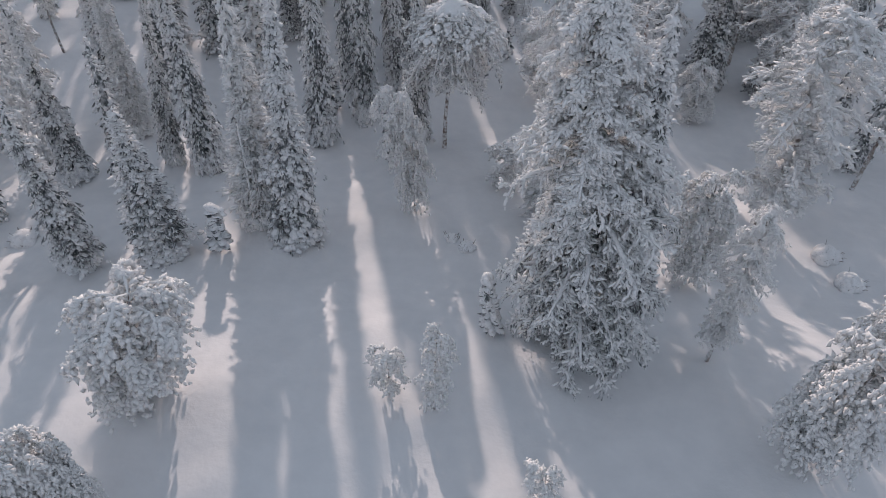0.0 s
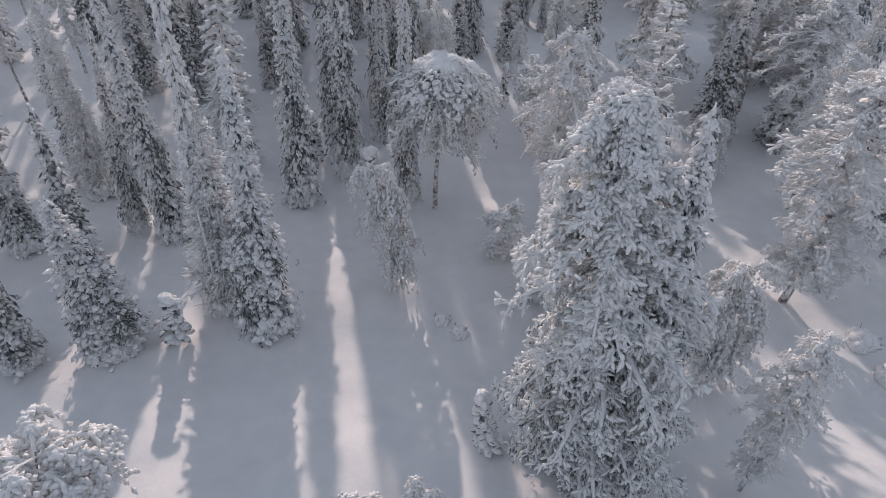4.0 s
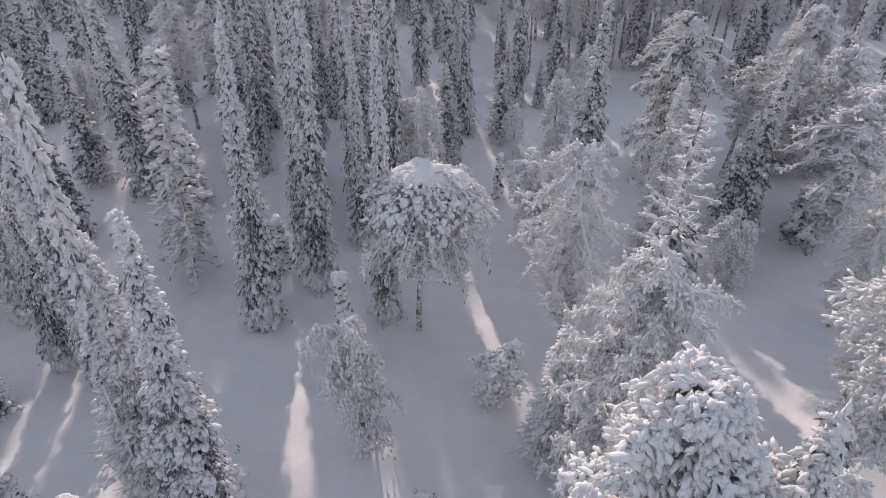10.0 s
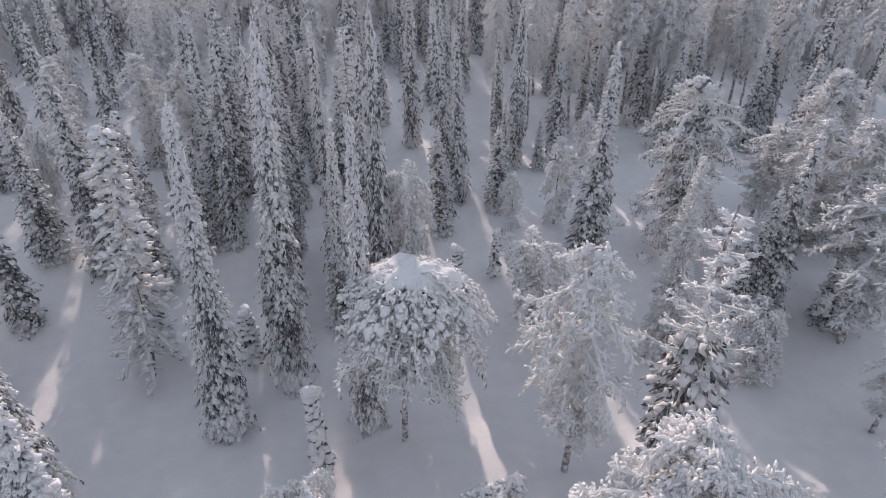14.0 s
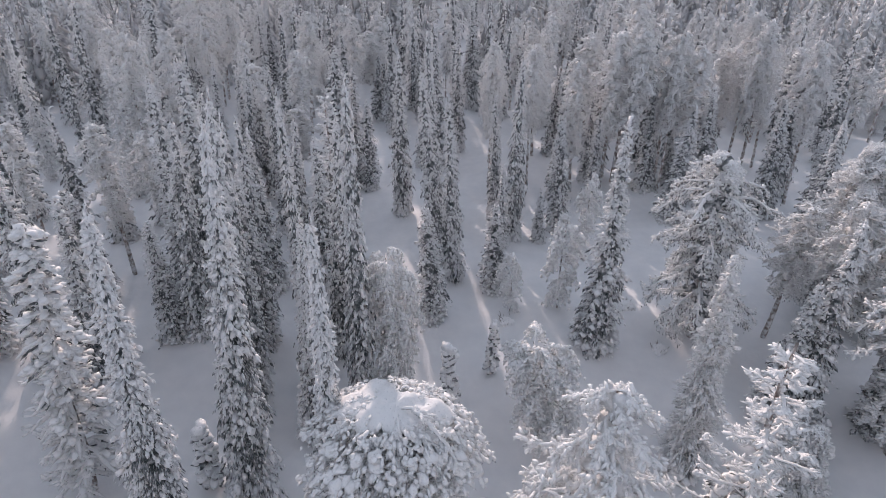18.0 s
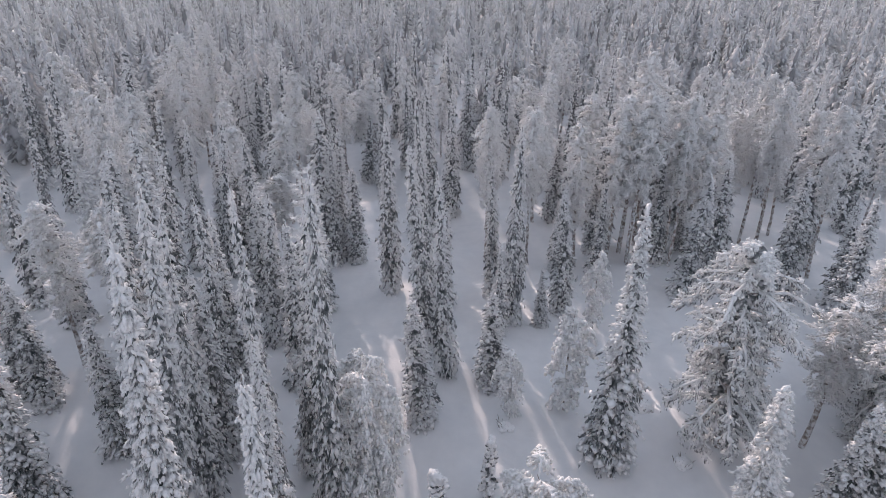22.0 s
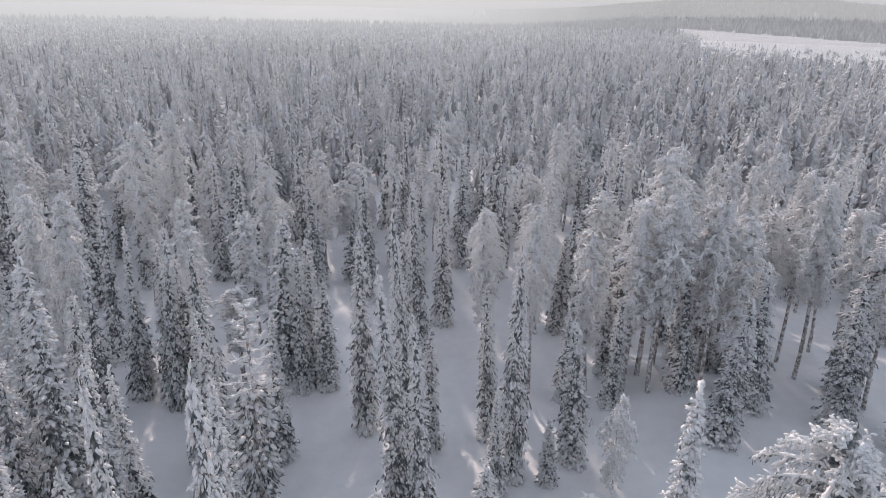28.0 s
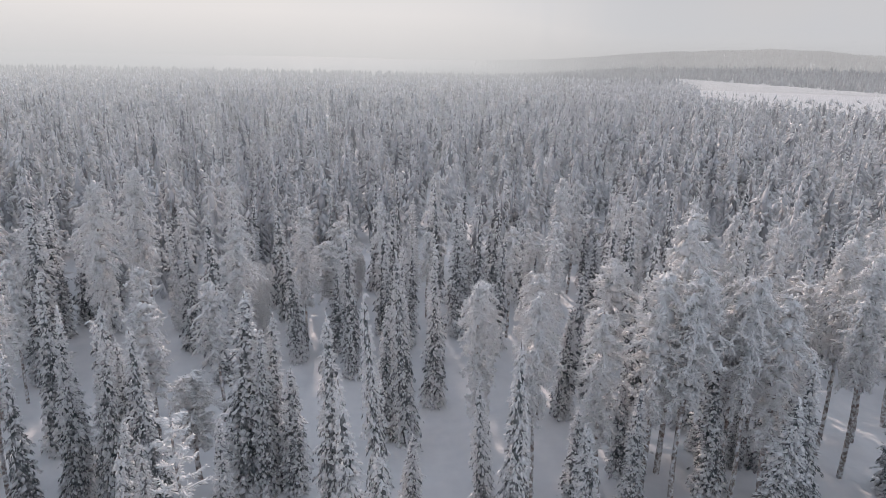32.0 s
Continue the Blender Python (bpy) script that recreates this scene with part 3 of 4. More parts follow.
def pine(x, y, h, w, lean=0.0, detail=None):
    detail = (2 if y < 50 else 1) if detail is None else detail
    limbs, twigs = ((64, 13), (54, 10), (36, 8))[2 - detail]
    v = variants("pine%d" % detail, 3, lambda i: pine_meshes(500 + 9 * i, limbs, twigs, (0.16 if detail == 2 else 0.3) + 0.07 * (i % 3), oval, detail, 0.12, 0.42, 2.3 if detail == 2 else 1.6, fine=0.85 if detail == 2 else 1.0))
    plant("pine_tree", "pine with a clear trunk and a pale rime-covered crown", "tree", "rimed pines", turn.choice(v), x, y, h, w, lean)


def broad_pine(x, y, h, w, lean=0.0):
    v = variants("broad", 1, lambda i: pine_meshes(600, 220, 22, 0.04, lambda u: 1.1 * (1 - u) ** 0.42 * (0.75 + 0.25 * min(1, 3 * u)), 2, 0.15, 0.3, 3.4, 16.0, 0.24, 0.74, dark=0.45))
    plant("broad_pine_tree", "big bushy conifer with heavy white rime on every bough", "tree", "rimed pines", v[0], x, y, h, w, lean)


def round_pine(x, y, h, w, lean=0.0):
    # On the far one the bare needles also darken the crown in place of shade.
    v = variants("round", 2, lambda i: pine_meshes(700, 115 - 35 * i, 22 - 7 * i, 0.10, lambda u: (1.1 * math.sqrt(max(0.03, 1 - (1.7 * u - 0.75) ** 2))) if i == 0 else 0.62 + 0.42 * math.sin(3.0 * u) + 0.22 * math.sin(9 * u) if u < 0.86 else 1.9 - 1.5 * u, 2, 0.5 - 0.15 * i, 0.42, 3.0, 12.0, 0.2, 0.78, dark=0.84 if i else 0))
    plant("round_pine_tree", "low pine with a wide rounded crown of rimed branches", "tree", "rimed pines", v[y > 50], x, y, h, w, lean)


def umbrella_pine(x, y, h, w, lean=0.0):
    v = variants("umbrella", 1, lambda i: pine_meshes(720, 96, 17, 0.60, lambda u: 0.78 + 0.3 * u if u < 0.8 else 1.5 - 0.6 * u, 2, 0.4, 0.82, 3.6, 13.0, 0.2, 0.95, dark=0.9))
    plant("umbrella_pine_tree", "pine with a snow-topped umbrella crown over a bare trunk", "tree", "rimed pines", v[0], x, y, h, w, lean, spin=0)


def sparse_spruce(x, y, h, w, lean=0.0):
    v = variants("sparse", 2, lambda i: sparse_meshes(800 + 5 * i))
    plant("sparse_spruce_tree", "thin half-bare spruce with rime on every branch", "tree", "rimed spruces", turn.choice(v), x, y, h, w, lean)


def antler_spruce(x, y, h, w, lean=0.0):
    v = variants("antler", 2, lambda i: antler_meshes(840 + 5 * i))
    plant("half_dead_spruce_tree", "half-dead spruce with long bare boughs sweeping up, thick with rime", "tree", "rimed spruces", turn.choice(v), x, y, h, w, lean)


def birch(x, y, h, w, lean=0.0):
    v = variants("birch", 2, lambda i: birch_meshes(900 + 5 * i, 40, 27, 1.6, 7.0))
    plant("birch_tree", "leafless birch with arching twigs white with rime", "tree", "rimed birches", turn.choice(v), x, y, h, w, lean)


def birch_sapling(x, y, h, w, lean=0.0):
    v = variants("sapling", 2, lambda i: birch_meshes(950 + 5 * i, 16, 13, 0.8, 5.0))
    plant("birch_sapling", "small bent birch sapling covered in rime", "sapling", "rimed saplings", turn.choice(v), x, y, h, w, lean)


def young_spruce(x, y, h, w, lean=0.0):
    v = variants("young", 2, lambda i: small_spruce_meshes(980 + 5 * i))
    plant("young_spruce_tree", "young spruce bowed under a thick cap of snow", "tree", "young spruces", turn.choice(v), x, y, h, w, lean)


# ---- the trees along the way: x, y, height, width, lean in degrees ----
birch(-13.5, 10.2, 6.3, 2.78, 4.0)
birch(-12, 10.2, 5.4, 1.81, 4.0)
birch_sapling(4, 11.2, 2.8, 1.29, -7.9)
birch(13.6, 13, 8.6, 3.61, -4.0)
birch(-12.1, 15.3, 7.8, 4.39, 4.0)
birch_sapling(-0.2, 15.3, 5.4, 1.42, -1.6)
birch_sapling(-2.1, 16, 3.6, 1.48, 2.2)
birch(17.3, 16.5, 6.2, 2.44, -4.0)
pine(11.8, 18.2, 9.2, 2.74, -0.8)
broad_pine(6.3, 19.7, 16.5, 7.30, -5.3)
young_spruce(2.4, 20, 4.1, 1.25, -7.2)
spruce(7.9, 19.9, 15.6, 3.00, -3.3)
birch(12.7, 24.3, 7, 3.07, 0.0)
spruce(-19.5, 25, 11, 2.40, 0.0)
spruce(-15.1, 25.7, 9.2, 3.31, 0.7)
young_spruce(-12.3, 26.3, 3.3, 1.67, 4.0)
spruce(-8.5, 28.2, 14.8, 3.40, 2.7)
sparse_spruce(-10.9, 29.3, 19, 1.67, 2.5)
pine(19.3, 30.8, 14, 7.22, 0.0)
frosted_spruce(6.6, 31.2, 8.7, 3.30, -5.0)
birch(-1.8, 31.7, 9.2, 2.80, -1.4)
birch_sapling(3.9, 34.9, 4.4, 2.70, 1.0)
pine(21.7, 35.2, 8, 3.71, 0.0)
spruce(-24.7, 35.3, 13, 2.53, 0.0)
spruce(-16.3, 36.7, 16.4, 2.54, 0.3)
spruce(-18.8, 37.5, 13.9, 1.69, 4.0)
young_spruce(-3.8, 38.6, 6.8, 1.40, -1.7)
pine(7.7, 39, 13.8, 5.35, -1.5)
umbrella_pine(-0.1, 40.9, 11.2, 7.00, 3.0)
spruce(-9.6, 41.9, 18.4, 2.60, 3.6)
spruce(-32.7, 41, 12, 2.86, 0.0)
pine(24.6, 41.8, 12, 3.91, 0.0)
frosted_spruce(-23.1, 41.8, 14, 2.49, 2.2)
spruce(-1.9, 42.1, 17.7, 1.85, -0.8)
antler_spruce(12.3, 38.6, 15.6, 4.60, -1.0)
spruce(-24.6, 43.8, 12, 2.74, 0.0)
spruce(-6.3, 45.2, 19.4, 2.56, 0.3)
birch(19.6, 45.4, 5, 3.17, 0.1)
sparse_spruce(-14.9, 46.3, 15.4, 4.26, 4.0)
pine(26.3, 48.6, 13, 7.00, 0.0)
birch(8.3, 49, 7.5, 3.98, -4.0)
spruce(-4.1, 49.4, 13.2, 1.93, -0.1)
frosted_spruce(14.6, 47.5, 13.0, 2.60, 0.2)
spruce(26.4, 50.1, 6.4, 2.91, -2.5)
spruce(-8.2, 50.0, 18.7, 2.20, 2.4)
spruce(22.3, 50.7, 13, 2.83, -3.1)
spruce(20.9, 50.8, 9.4, 2.67, -0.9)
young_spruce(3, 51, 5.4, 1.44, -4.2)
spruce(-8.0, 51.9, 16.7, 1.80, 1.8)
spruce(-2.1, 51.6, 18.7, 1.75, 0.4)
birch(-0.3, 52.2, 9.6, 3.40, 2.8)
pine(27, 52.2, 13.1, 5.18, -4.0)
spruce(-4.9, 52.6, 17.6, 1.60, -0.9)
spruce(-16.7, 52.9, 12, 3.09, 0.0)
spruce(-8.7, 54.2, 15.5, 2.20, -1.7)
spruce(-8.2, 56.2, 11.2, 1.90, -2.8)
young_spruce(5.3, 53.8, 4.2, 1.06, 1.0)
pine(25, 54, 12.1, 3.56, -3.7)
pine(23.0, 57.2, 9.8, 3.70, 3.0)
spruce(-20.6, 54.8, 13.6, 3.20, -0.2)
spruce(-24.2, 55, 10.5, 3.04, 0.0)
spruce(-3.6, 55.5, 15.2, 1.95, 1.4)
spruce(11.7, 55.9, 14.4, 3.29, 0.4)
spruce(-12.5, 56.7, 14.2, 1.99, 3.1)
spruce(-14.2, 56.7, 8.1, 2.28, -0.5)
round_pine(18.2, 57.2, 12.9, 6.40, -2.0)
broad_pine(28, 58.7, 12.8, 6.40, -5.0)
# Added behind a tall spruce so that its shadow shortens a sun streak.
young_spruce(-9, 46.4, 4.6, 1.70, 0.0)
birch_sapling(-1.8, 58.8, 5.7, 2.19, 6.8)
spruce(1.9, 59.1, 8.3, 2.22, -3.8)
birch_sapling(6.9, 59.1, 5, 1.56, 1.7)
spruce(-9.1, 60.2, 12.7, 2.00, -2.4)
birch_sapling(10.1, 59.4, 7.5, 2.40, -4.0)
spruce(-13.7, 59.9, 11.1, 3.13, -3.3)
spruce(-19.9, 60.2, 8.2, 2.18, -2.9)
spruce(-21.5, 61.1, 7.7, 2.30, 0.1)
spruce(-8.8, 61.2, 11.4, 2.22, -2.3)
spruce(-5.1, 61.6, 11.2, 2.39, -2.6)
spruce(6, 62, 6.6, 2.17, -0.8)
spruce(-15.3, 62.9, 14, 2.22, 1.0)
spruce(3.5, 63, 13.3, 1.88, -4.7)
antler_spruce(-5.4, 66.4, 13.2, 3.40, 0.0)
pine(-19.3, 63.4, 11.6, 3.30, -1.9)
spruce(-13.4, 64, 15.1, 3.11, -2.5)
spruce(-31.8, 64.5, 12, 3.57, 0.0)
spruce(2.1, 65.5, 14.4, 2.19, -4.6)
spruce(-7.9, 66.5, 11, 2.03, 0.7)
spruce(-14.6, 67.4, 12.4, 2.00, 3.0)
spruce(-21.9, 68.4, 7.2, 2.23, 0.2)
birch_sapling(13.9, 68.8, 6.9, 1.93, -4.0)
spruce(10.2, 68.8, 4.9, 1.33, -3.9)
spruce(8.1, 69.1, 14.5, 1.81, -1.2)
spruce(32.2, 69.6, 10.4, 2.78, -2.1)
spruce(-8.4, 69.7, 9.8, 1.86, -1.3)
spruce(-16.1, 70.9, 4.2, 2.29, -5.7)
spruce(-9.9, 71, 9.8, 2.26, 1.1)
spruce(2.2, 71.3, 15.7, 1.68, -3.6)
spruce(-19.3, 71.3, 12.1, 3.01, 1.1)
spruce(12, 71.4, 9.9, 2.07, -2.7)
spruce(-5.7, 71.6, 9.9, 2.30, 0.5)
spruce(21.7, 73.2, 9.8, 2.63, 3.6)
spruce(34.2, 73.5, 8.7, 2.76, -4.0)
spruce(7, 73.6, 10.8, 1.59, -2.0)
spruce(-0.7, 74.3, 13.9, 2.03, -1.5)
spruce(31.2, 76.1, 10.6, 2.60, -2.2)
spruce(-11, 76.2, 12.5, 2.13, -3.1)
spruce(-13.7, 76.9, 13.5, 1.94, 1.0)
spruce(25.7, 77.2, 11.1, 2.66, -4.0)
spruce(7.5, 77.4, 8.2, 1.41, -2.8)
pine(-20.6, 77.7, 14.9, 2.81, 3.1)
pine(34.3, 77.8, 15.3, 3.35, -3.7)
spruce(-13.1, 78.2, 11.1, 2.57, -0.7)
spruce(-17, 78.4, 12.6, 2.17, 2.7)
pine(24.1, 78.4, 14.1, 3.74, -0.9)
spruce(-14.4, 78.4, 12, 2.46, -1.5)
pine(18.9, 78.5, 15.2, 3.66, -0.2)
spruce(9.4, 78.5, 10.7, 1.85, -1.0)
pine(22.4, 78.6, 15.2, 3.06, -0.6)
spruce(12.9, 78.6, 7, 1.71, -0.5)
spruce(25.4, 78.9, 10, 2.45, -1.2)
spruce(-5.8, 79.2, 11, 2.06, 0.5)
pine(17.2, 79.3, 15.2, 3.93, 0.9)
pine(10.4, 79.3, 14.2, 2.66, -0.9)
spruce(21.3, 79.5, 11.2, 2.38, -1.7)
spruce(-6.8, 79.8, 13.2, 3.48, 0.3)
pine(14.7, 79.8, 12.9, 3.34, -3.3)
spruce(33.9, 80, 13.4, 3.07, 0.2)
spruce(-17.6, 80.3, 8.8, 2.12, 0.2)
spruce(-5.5, 80.4, 11.6, 2.51, 0.5)
pine(-10.3, 80.5, 8, 3.85, -2.1)
pine(22.6, 80.7, 14.6, 3.06, -0.6)
pine(7.1, 81.1, 14.2, 2.62, -0.9)
spruce(16.6, 81.7, 9.3, 1.96, -3.0)
pine(31.2, 81.8, 16, 3.52, -1.7)
pine(19.1, 81.9, 18.2, 4.24, 0.8)
spruce(22.7, 82.4, 8.6, 1.91, -3.1)
spruce(17.6, 83, 13.8, 2.67, -1.4)
spruce(26.6, 83.3, 8.9, 1.82, -1.8)
spruce(25, 83.4, 5.3, 1.57, -3.2)
pine(21, 84, 15.7, 3.43, -2.1)
pine(31, 84.1, 16.3, 3.31, -1.1)
pine(26.3, 84.7, 13.1, 3.19, -1.3)
pine(7.7, 84.8, 12.7, 2.63, -2.2)
spruce(2.5, 85.1, 14.4, 2.12, -3.1)
spruce(23.3, 85.3, 7.1, 2.14, -2.7)
pine(34.3, 85.6, 12.1, 3.08, -4.0)
pine(30.2, 86, 13, 3.73, -4.0)
pine(-27.2, 87, 8.8, 4.78, -1.1)
pine(7.6, 87.2, 12.1, 3.28, 0.1)
pine(38.6, 88.3, 12.4, 4.04, -4.0)
pine(12.2, 88.4, 11.9, 3.36, -2.2)
pine(17.7, 88.6, 13.3, 4.03, -4.0)
pine(11.4, 90.7, 11.4, 2.89, 1.0)
spruce(4.3, 91.7, 13.4, 2.29, -0.3)
pine(24.8, 92.1, 14.3, 4.11, -4.0)
pine(-11.5, 93.1, 14.1, 3.36, 1.8)
spruce(-27.4, 94, 15.4, 3.52, 0.1)
spruce(1.7, 94.1, 12.5, 1.84, -0.7)
pine(-22.4, 94.1, 17.7, 3.73, 1.4)
spruce(-13.5, 94.5, 6.2, 2.27, 0.9)
spruce(-2.7, 95.8, 13.4, 2.06, -1.6)
pine(-20.5, 97.2, 18.1, 3.52, 0.5)
spruce(-7.9, 98.7, 11.2, 2.11, -3.9)
spruce(0.2, 100.2, 10.5, 1.61, -1.9)
spruce(-18.1, 100.6, 13.5, 2.47, 0.3)
pine(-26.5, 101, 14.4, 4.32, 1.8)
spruce(1.5, 102.1, 10.3, 2.41, -1.9)
spruce(-31.4, 102.4, 12.8, 2.86, 1.1)
spruce(6.4, 104, 13.4, 2.75, -0.7)
pine(-5, 104.3, 10, 4.47, -9.0)
spruce(7.1, 111.9, 11.4, 3.52, -1.9)
spruce(-39.8, 113.6, 8.5, 3.38, -1.7)
frosted_spruce(-10.8, 29.7, 13.4, 3.40, 2.7)
# The next seven trees are added to block stray sun streaks on the snow.
spruce(-4, 79.2, 8.6, 2.00, 0.0)
spruce(1, 86.1, 10.2, 2.20, 0.0)
spruce(14.2, 89, 9, 2.10, 0.0)
spruce(16.1, 77.9, 8.4, 1.90, 0.0)
pine(-7.5, 100.5, 12.5, 2.70, 0.0)
spruce(6.9, 67.7, 6.8, 1.60, 0.0)
spruce(3.3, 72.6, 8.2, 1.80, 0.0)
round_pine(7.5, 28.2, 14.0, 5.00, 0.0)


# ---- low things half buried in the snow ----
def snow_mound(x, y, r, h):
    """A bush or stump buried in snow, with a few dark twig tips."""
    R = np.random.default_rng(int(1000 + 10 * abs(x) + y))
    snow, twig = Soup(int(R.integers(1e6))), Soup(int(R.integers(1e6)))
    for k in range(9):
        a = k * 2.4
        snow.lump(circle(a) * r * 0.45 * math.sqrt(k / 9) + (h * (0.45 - 0.03 * k)) * Z, circle(a), (r * 0.55, r * 0.45, h * 0.45), 1, 0.15)
    for k in range(14):
        a = R.uniform(0, 6.3)
        p = circle(a) * r * R.uniform(0.3, 0.9) + h * R.uniform(0.1, 0.5) * Z
        e = p + circle(a) * 0.25 * r + R.uniform(0.1, 0.45) * Z
        twig.tube([p, (p + e) / 2 + 0.05 * Z, e], (0.022, 0.018, 0.008), 3)
    ob = new("buried_bush")
    ob.matrix_world = pose(x, y, float(ground_z(x, y)) - 0.05, 0, 0, R.uniform(0, 360))
    for part, me in (("snow_cap", snow.mesh("snow_cap", SNOW)), ("twig_cluster", twig.mesh("twig_cluster", BARK))):
        p = new(part, me)
        p.parent = ob
        tagged(p, kind="stuff")
    tagged(ob, "low bush buried under snow with dark twig tips", "bush", "buried bushes")


snow_mound(0.5, 29.2, 0.51, 0.50)
snow_mound(1.4, 28.1, 0.59, 0.60)
snow_mound(12.9, 51.1, 0.77, 0.50)
snow_mound(3.7, 75.7, 0.39, 0.50)
snow_mound(-24.5, 28.1, 0.99, 0.80)
snow_mound(6.7, 58.4, 0.63, 0.40)
snow_mound(22.0, 27.7, 0.98, 1.00)
snow_mound(22.2, 25.3, 0.93, 1.00)
snow_mound(4.1, 73.5, 0.47, 0.50)
snow_mound(-18.5, 56.0, 0.78, 0.60)
snow_mound(5.0, 37.2, 0.52, 0.70)
snow_mound(-1.8, 58.8, 0.69, 0.60)
snow_mound(14.9, 60.0, 0.72, 0.50)
snow_mound(16.0, 56.0, 0.59, 0.50)


def dead_pole(x, y, h):
    """A thin dead stem, bare below, with a crust of snow on its weather side and a few stubs."""
    R = np.random.default_rng(31)
    wood, snow = Soup(31), Soup(32)
    at = lambda z: np.array((0.06 * math.sin(z * 0.5), 0.05 * math.sin(z * 0.4 + 1), z))
    wood.tube([at(z) for z in np.linspace(-0.5, h, 9)], np.linspace(0.095, 0.05, 9), 7)
    snow.tube([at(z) + np.array((0.03, -0.045, 0)) for z in np.linspace(0.1, h, 9)], np.linspace(0.08, 0.05, 9), 6)
    for k in range(7):
        a, z = R.uniform(0, 6.3), h * (0.35 + 0.09 * k)
        wood.tube([at(z), at(z) + 0.25 * circle(a) + 0.05 * Z, at(z) + 0.45 * circle(a) - 0.05 * Z], (0.02, 0.014, 0.006), 4)
        snow.bit(at(z) + 0.25 * circle(a) + 0.08 * Z, circle(a), 0.2, 0.04, 0.035)
    ob = new("dead_pole")
    ob.matrix_world = pose(x, y, float(ground_z(x, y)), 0, 3.0, 0)
    for part, me in (("trunk", wood.mesh("trunk", BARK)), ("snow_crust", snow.mesh("snow_crust", SNOW))):
        q = new(part, me)
        q.parent = ob
    tagged(ob, "thin bare dead stem with snow frozen onto one side", "dead tree")


dead_pole(-11.0, 28.6, 7.5)


# ---- the woods beyond ----
def cone_tree(R, tiers, sides):
    """A rough spire of ragged tiers, 10 m high, 1 m half wide."""
    v, f = [], []
    for i in range(tiers):
        u = i / tiers
        r = 0.15 + 0.95 * (1 - u) ** 0.7
        z = 0.3 + 9.2 * u
        n = len(v)
        for k in range(sides):
            a = 6.283 * (k + 0.5 * (i % 2)) / sides + R.uniform(-0.2, 0.2)
            q = r * R.uniform(0.55, 1.1)
            v.append((q * math.cos(a), q * math.sin(a), z - 0.7 * q * R.uniform(0.5, 1.2)))
        v.append((0, 0, min(10.0, z + 13.0 / tiers + 0.4)))
        for k in range(sides):
            f.append((n + k, n + (k + 1) % sides, n + sides))
    return np.array(v), np.array(f), 0


def near_shore(a):
    """How far off the lake begins, towards a heading in degrees; the lake narrows to a point at its end."""
    return 345 + 770 * np.exp(-np.maximum(a - 18.8, 0) / 1.5)


def in_lake(x, y):
    d, a = np.hypot(x - CAM_END[0], y - CAM_END[1]), np.degrees(np.arctan2(x - CAM_END[0], y - CAM_END[1]))
    return (a > 18.8 + 0.6 * np.sin(d * 0.02)) & (d > near_shore(a) + 12 * np.sin(a)) & (d < 1160 - 22 * (a - 20)) & (a < 75)


def clump_tree(R, clumps, outline, fat, slot, dark, low=0.4, bare=0.0):
    """A tree of drooping snow-laden tufts round a darker heart, 10 m high and about 1 m half wide; outline(u): the crown's reach."""
    t = Soup(int(R.integers(1e6)))
    for i in range(clumps):
        u = (i + R.random()) / clumps
        r = outline(u) * R.uniform(0.7, 1.2)
        o = circle(R.uniform(0, 6.283))
        size = (0.5 + 0.5 * outline(u)) * fat * R.uniform(0.6, 1.4)
        t.bit(o * r * 0.66 + (low + (9.7 - low) * u - 0.35 * r) * Z + R.normal(0, 0.08, 3), 0.8 * o - R.uniform(0.4, 1.8) * Z + R.normal(0, 0.35, 3), 0.62 * size, 0.22 * size, 0.19 * size)
    t.bit(9.5 * Z, Z, 1.0, 0.12, 0.12)
    t.flush()
    outer = sum(len(f) for f in t.f)
    for u in (0.06, 0.3, 0.54, 0.76) if clumps > 9 else (0.12, 0.5):
        r = outline(u) * 0.42
        t.bit((low + (9.0 - low) * u + 0.6) * Z, Z + 0.1 * circle(R.uniform(0, 6.3)), 1.9, r, r)
    if bare:
        t.tube([(0, 0, -0.3), (0.05, 0, low), (0, 0.05, 8)], (0.13, 0.1, 0.04), 3)
    t.flush()
    faces = np.concatenate(t.f)
    slots = np.full(len(faces), slot)
    slots[outer:] = dark
    return np.concatenate(t.v), faces, slots


def spire(u):
    return 0.12 + 0.95 * (1 - u) ** 0.8 * min(1.0, 0.75 + 2 * u)


def plume(u):
    return 0.18 + 1.0 * math.sqrt(max(0.0, 1 - (1.45 * u - 0.45) ** 2)) * (1 - 0.3 * u)


